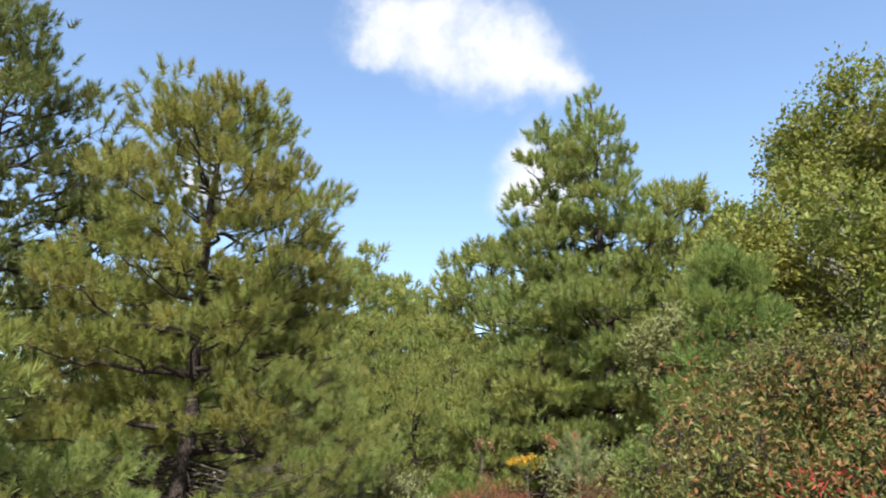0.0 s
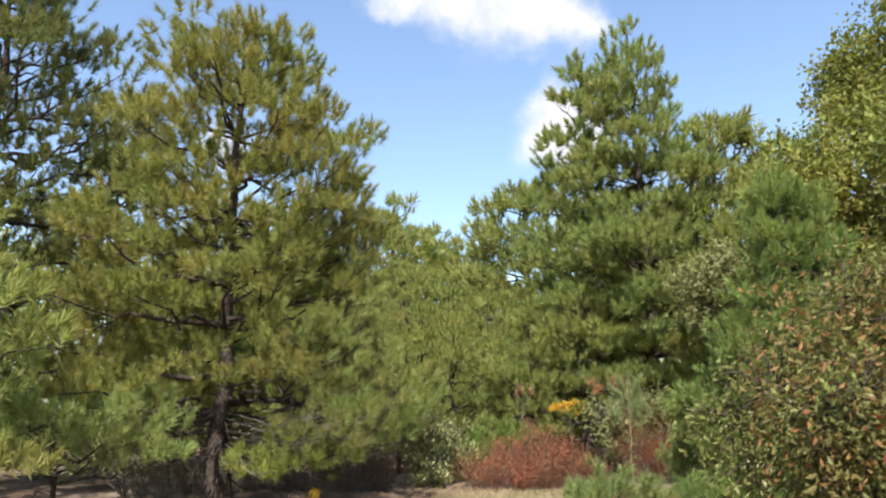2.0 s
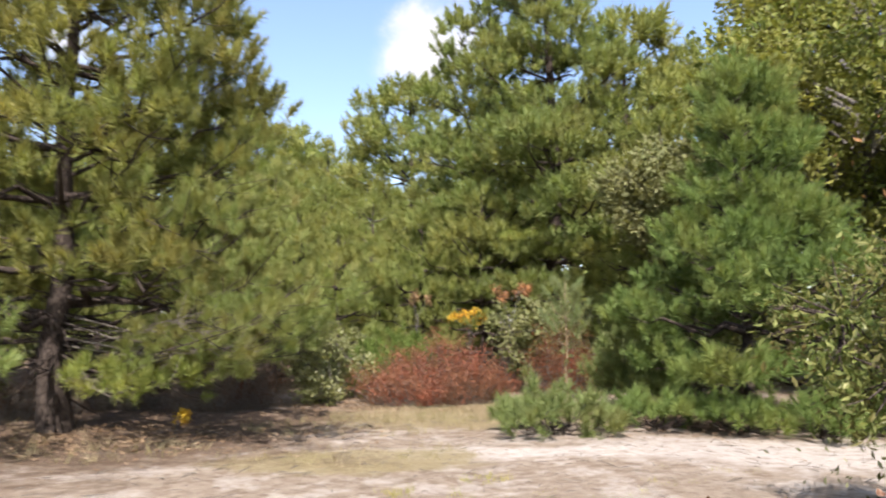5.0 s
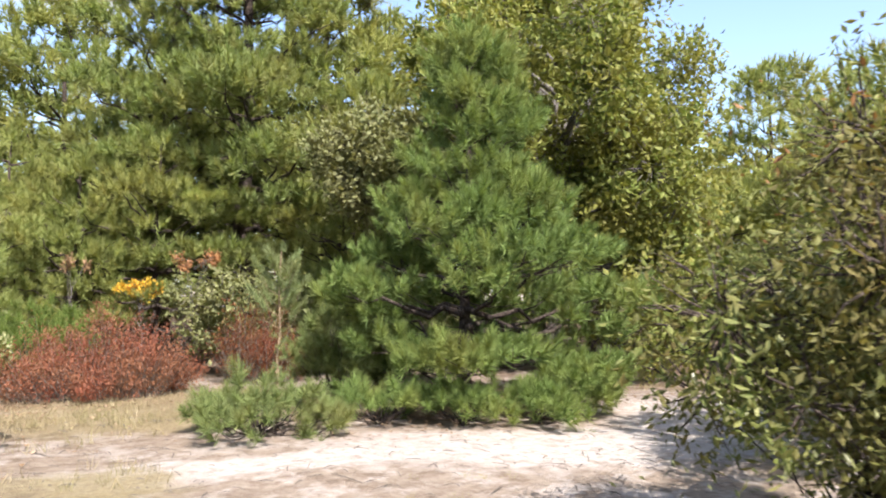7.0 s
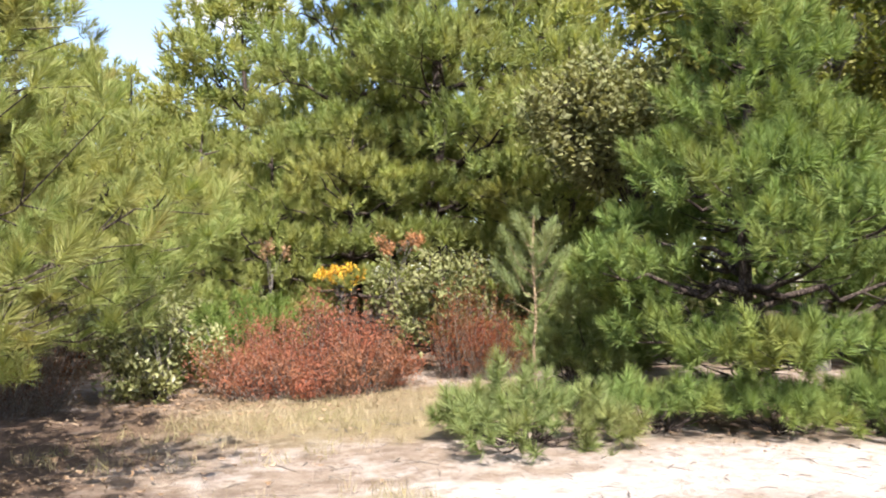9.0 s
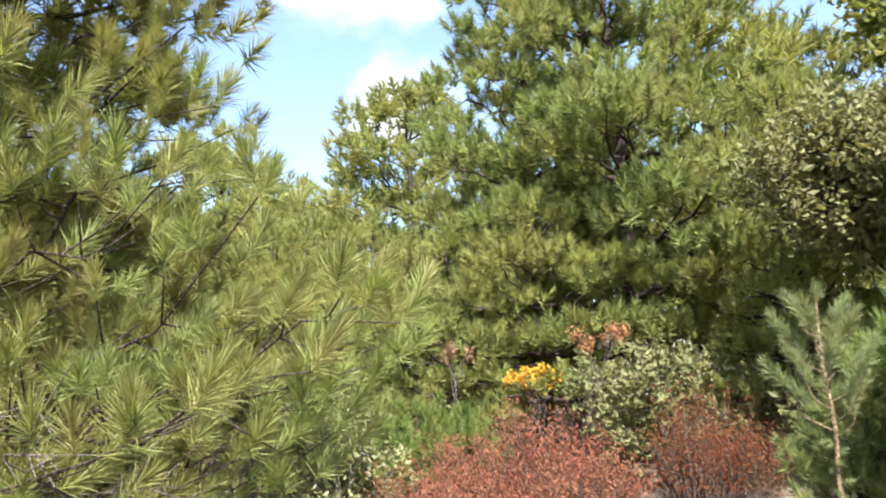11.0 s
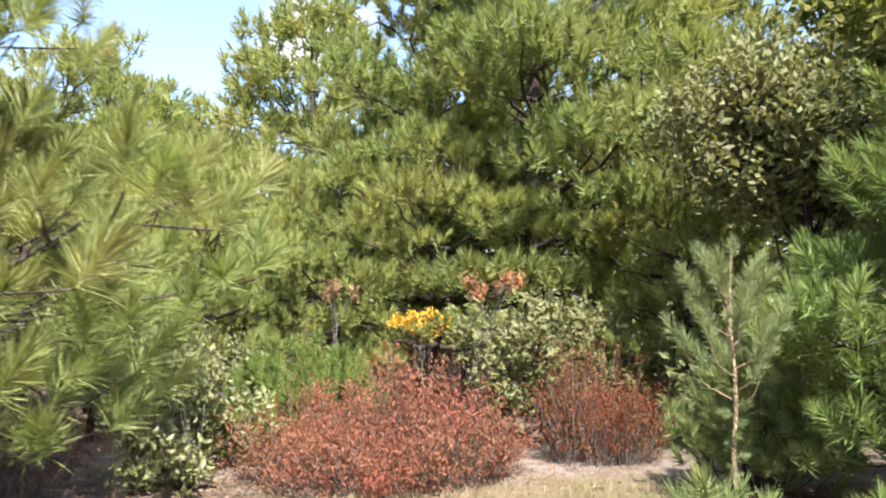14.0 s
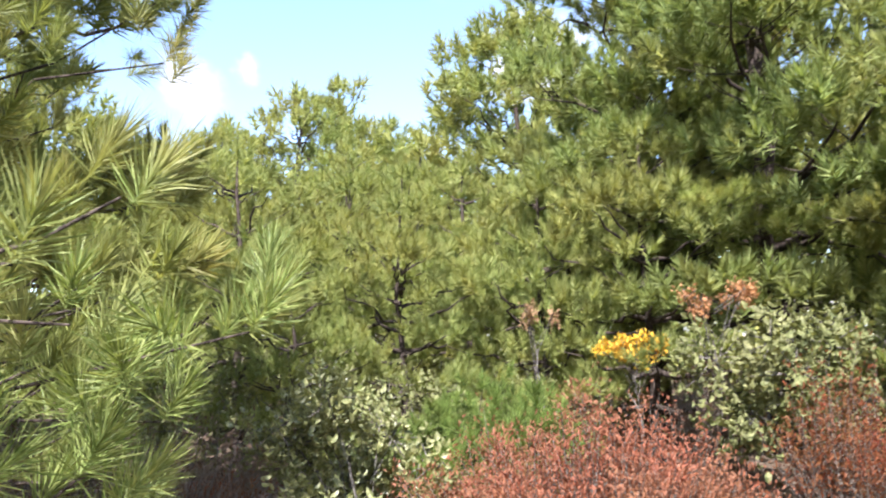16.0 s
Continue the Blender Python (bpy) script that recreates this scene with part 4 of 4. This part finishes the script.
    tagged(scrub, "oak scrub under the pines", "shrub", group="scrub under the pines")
    rng = random.Random(4)
    for x, y in ((-0.6, 18.4), (0.9, 19.6), (4.9, 18.4), (5.6, 15.6), (6.8, 17.0), (-5.6, 19.2), (-8.0, 17.6), (-10.6, 18.6), (-3.0, 21.6), (2.6, 21.0), (9.6, 17.6), (11.6, 16.0), (13.0, 14.6), (-5.0, 23.0), (-0.4, 21.4), (7.6, 19.4), (-6.8, 15.4), (15.8, 13.6)):
        copy_thing(scrub, pose(x, y, 0, 0, 0, rng.uniform(0, 360)) @ Matrix.Scale(rng.uniform(0.8, 1.25), 4))


broadleaf()


def red_bush(x, y, rx, ry, h, stems, leaves, material, seed, label):
    """Many thin upright stems with small leaves."""
    rng = np.random.default_rng(seed)
    bush = base("brush" if material is BROWN else "red_bush", x, y)
    wood, P, D = [], [], []
    for _ in range(stems):
        a = rng.uniform(0, 6.3)
        q = math.sqrt(rng.random())
        ex, ey = math.cos(a) * q * rx, math.sin(a) * q * ry
        top = h * (1.05 - 0.5 * q ** 2.4) * rng.uniform(0.52, 1.08) * (0.90 + 0.75 * noise.noise((ex * 1.9 + seed, ey * 1.9, 0.5))) * (1.22 if rng.random() < 0.09 else 1.0)
        b = np.array((ex * 0.8, ey * 0.8, -0.02))
        e = np.array((ex * 1.06 + rng.normal(0, 0.11), ey * 1.06 + rng.normal(0, 0.11), top))
        m = (b + e) / 2 + rng.normal(0, 0.04, 3)
        wood.append(tube((b, m, e), [0.006, 0.004, 0.0015], 3))
        for _ in range(leaves):
            s = 1.04 - rng.random() ** 1.5 * 0.86
            p = b + (m - b) * 2 * s if s < 0.5 else m + (e - m) * (2 * s - 1)
            P.append(p + rng.normal(0, 0.045, 3))
            D.append((rng.normal(0, 0.6), rng.normal(0, 0.6), rng.uniform(0.2, 1.2)))
    P = np.array(P)
    P[:, 2] = np.maximum(P[:, 2], 0.03)
    tpl = [blade(rng, 0.048, 0.015, 0.2, True), blade(rng, 0.036, 0.014, 0.3, True)]
    tagged(part("stemwork", *join(wood), TWIG, bush), kind="stuff")
    v, f = strew(rng, tpl, P, D, rng.uniform(0.7, 1.3, len(P)), np.array((-0.3, 0.0, 0.6)) + rng.normal(0, 0.7, P.shape))
    part("leaves", v, f, material, bush)
    tagged(bush, label, "bush", group="bushes at the wood's edge")


red_bush(0.87, 15.45, 1.28, 0.8, 0.80, 640, 44, RED, 91, "dense russet-red huckleberry bush on the sand")
red_bush(3.4, 15.95, 0.72, 0.5, 1.02, 280, 36, RED_DARK, 92, "darker red-brown bush beside the russet one")
red_bush(-2.2, 16.4, 0.5, 0.4, 0.6, 90, 22, RED_DARK, 93, "small rusty bush in the pine's shade")
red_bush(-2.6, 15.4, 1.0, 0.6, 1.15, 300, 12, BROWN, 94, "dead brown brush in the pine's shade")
# the next brush is added, its dark brown stands for a shadowed spot
red_bush(2.8, 18.25, 0.4, 0.3, 1.6, 160, 12, BROWN, 100, "dark brush filling the shadowed spot behind the golden sapling")
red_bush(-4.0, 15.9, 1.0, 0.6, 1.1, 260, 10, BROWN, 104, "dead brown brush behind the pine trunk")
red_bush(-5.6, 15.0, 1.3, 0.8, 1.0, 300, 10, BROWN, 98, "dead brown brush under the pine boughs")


def coloured_saplings():
    tagged(leafy("golden_sapling", 1.97, 18.05, lobed(95, [(0.05, 0, 1.46, 0.28, 0.18, 0.12, 12, 0.12), (-0.32, 0, 1.47, 0.16, 0.1, 0.05, 4, 0.07)]), 0.052, 1000, YELLOW, BARK_GREY, 0.012, 95, twig=0.1, droop=0.1),
           "slim sapling with a tuft of golden leaves", "sapling")
    tagged(leafy("rusty_sapling", 2.65, 17.4, lobed(96, [(0.05, 0, 1.98, 0.36, 0.2, 0.05, 8, 0.12), (-0.25, 0, 1.86, 0.2, 0.1, 0.04, 3, 0.08)]), 0.046, 800, RUST, BARK_GREY, 0.012, 96, twig=0.12, droop=0.1),
           "slim sapling with rust-orange leaves", "sapling")
    tagged(leafy("rusty_sapling", 0.95, 18.6, lobed(97, [(0, 0, 1.9, 0.26, 0.2, 0.1, 6, 0.12)]), 0.05, 110, FADED, BARK_GREY, 0.012, 97, twig=0.12, droop=0.1),
           "slim sapling with faded brown leaves", "sapling")
    tagged(leafy("golden_sprig", -2.75, 12.6, lobed(99, [(0, 0, 0.22, 0.12, 0.1, 0.08, 5, 0.07)]), 0.035, 45, YELLOW, BARK_GREY, 0.004, 99, twig=0.07, droop=0.1),
           "small yellow sprig in the shade of the pine", "sprig")


coloured_saplings()


# ---- grass, litter and twigs on the ground ----
def scatter_grass(name, label, patches, blades, length, material, seed):
    rng = np.random.default_rng(seed)
    P, D = [], []
    for cx, cy, rx, ry, clumps in patches:
        for _ in range(clumps):
            a, q = rng.uniform(0, 6.3), math.sqrt(rng.random())
            c = np.array((cx + math.cos(a) * q * rx, cy + math.sin(a) * q * ry, 0.0))
            for _ in range(blades):
                P.append(c + np.array((rng.normal(0, 0.04), rng.normal(0, 0.04), -0.03)))
                D.append((rng.normal(0, 0.45), rng.normal(0, 0.45), 1.0))
    tri = [np.array([[(-0.003, 0, 0), (0.003, 0, 0), (0.0, 0.01, length)]]), np.array([[(-0.0035, 0, 0), (0.0035, 0, 0), (0.03, 0.0, length * 0.8)]])]
    v, f = strew(rng, tri, np.array(P), np.array(D), rng.uniform(0.4, 1.2, len(P)))
    ob = new(name, mesh_of(name, v, f, material))
    tagged(ob, label, "grass", kind="stuff")


scatter_grass("dry_grass", "thin straw-coloured grass on the sand", [(1.6, 14.0, 2.5, 1.0, 480), (-0.8, 10.8, 1.5, 0.6, 60), (0.0, 13.0, 2.0, 0.9, 90), (-3.6, 11.6, 1.4, 0.7, 60), (-6.0, 13.0, 2.0, 1.5, 80), (9.0, 12.2, 1.0, 0.5, 60)], 10, 0.15, STRAW, 101)
scatter_grass("green_grass", "small green grass tufts on the sand", [(-0.4, 9.0, 0.15, 0.12, 8), (0.4, 9.4, 0.25, 0.15, 8), (0.1, 8.4, 1.6, 0.5, 16), (2.2, 9.2, 0.8, 0.5, 8)], 16, 0.09, GRASS, 102)


def litter():
    rng = np.random.default_rng(103)
    n = 7000
    c = rng.integers(0, 3, n)
    cx, cy = np.array((-3.6, 5.2, 0.2))[c], np.array((12.6, 12.6, 15.6))[c]
    P = np.stack((cx + rng.normal(0, 1.5, n), cy + rng.normal(0, 0.8, n), rng.uniform(0.0, 0.015, n)), 1)
    D = np.stack((rng.normal(0, 1, n), rng.normal(0, 1, n), rng.normal(0, 0.12, n)), 1)
    tpl = [blade(rng, 0.07, 0.022, 0.3), blade(rng, 0.05, 0.03, 0.3), blade(rng, 0.11, 0.006, 0.2)]
    v, f = strew(rng, tpl, P, D, rng.uniform(0.6, 1.3, n), np.array((0, 0, 1.0)) + rng.normal(0, 0.3, (n, 3)))
    ob = new("leaf_litter", mesh_of("leaf_litter", v, f, RUST_LITTER))
    tagged(ob, "scattered brown leaves and needles on the sand", "leaf litter", kind="stuff")


def debris():
    """Bark crumbs, cone scales and twig ends on the open sand."""
    rng = np.random.default_rng(105)
    chunks = []
    for _ in range(650):
        x, y = rng.uniform(-3.5, 6.0), rng.uniform(7.5, 13.8)
        a, l = rng.uniform(0, 6.3), rng.gamma(2.0, 0.025)
        e = np.array((math.cos(a) * l, math.sin(a) * l, rng.uniform(0, 0.01)))
        o = np.array((x, y, -0.01 + 0.05 * noise.noise((x * 0.35, y * 0.35, 0.3)) + 0.004))
        chunks.append(tube((o - e, o + (0, 0, 0.006), o + e), [0.003, rng.uniform(0.003, 0.006), 0.002], 4))
    ob = new("ground_debris", mesh_of("ground_debris", *join(chunks), TWIG))
    tagged(ob, "bark crumbs and short twigs lying on the sand", "debris", kind="stuff")


debris()
litter()
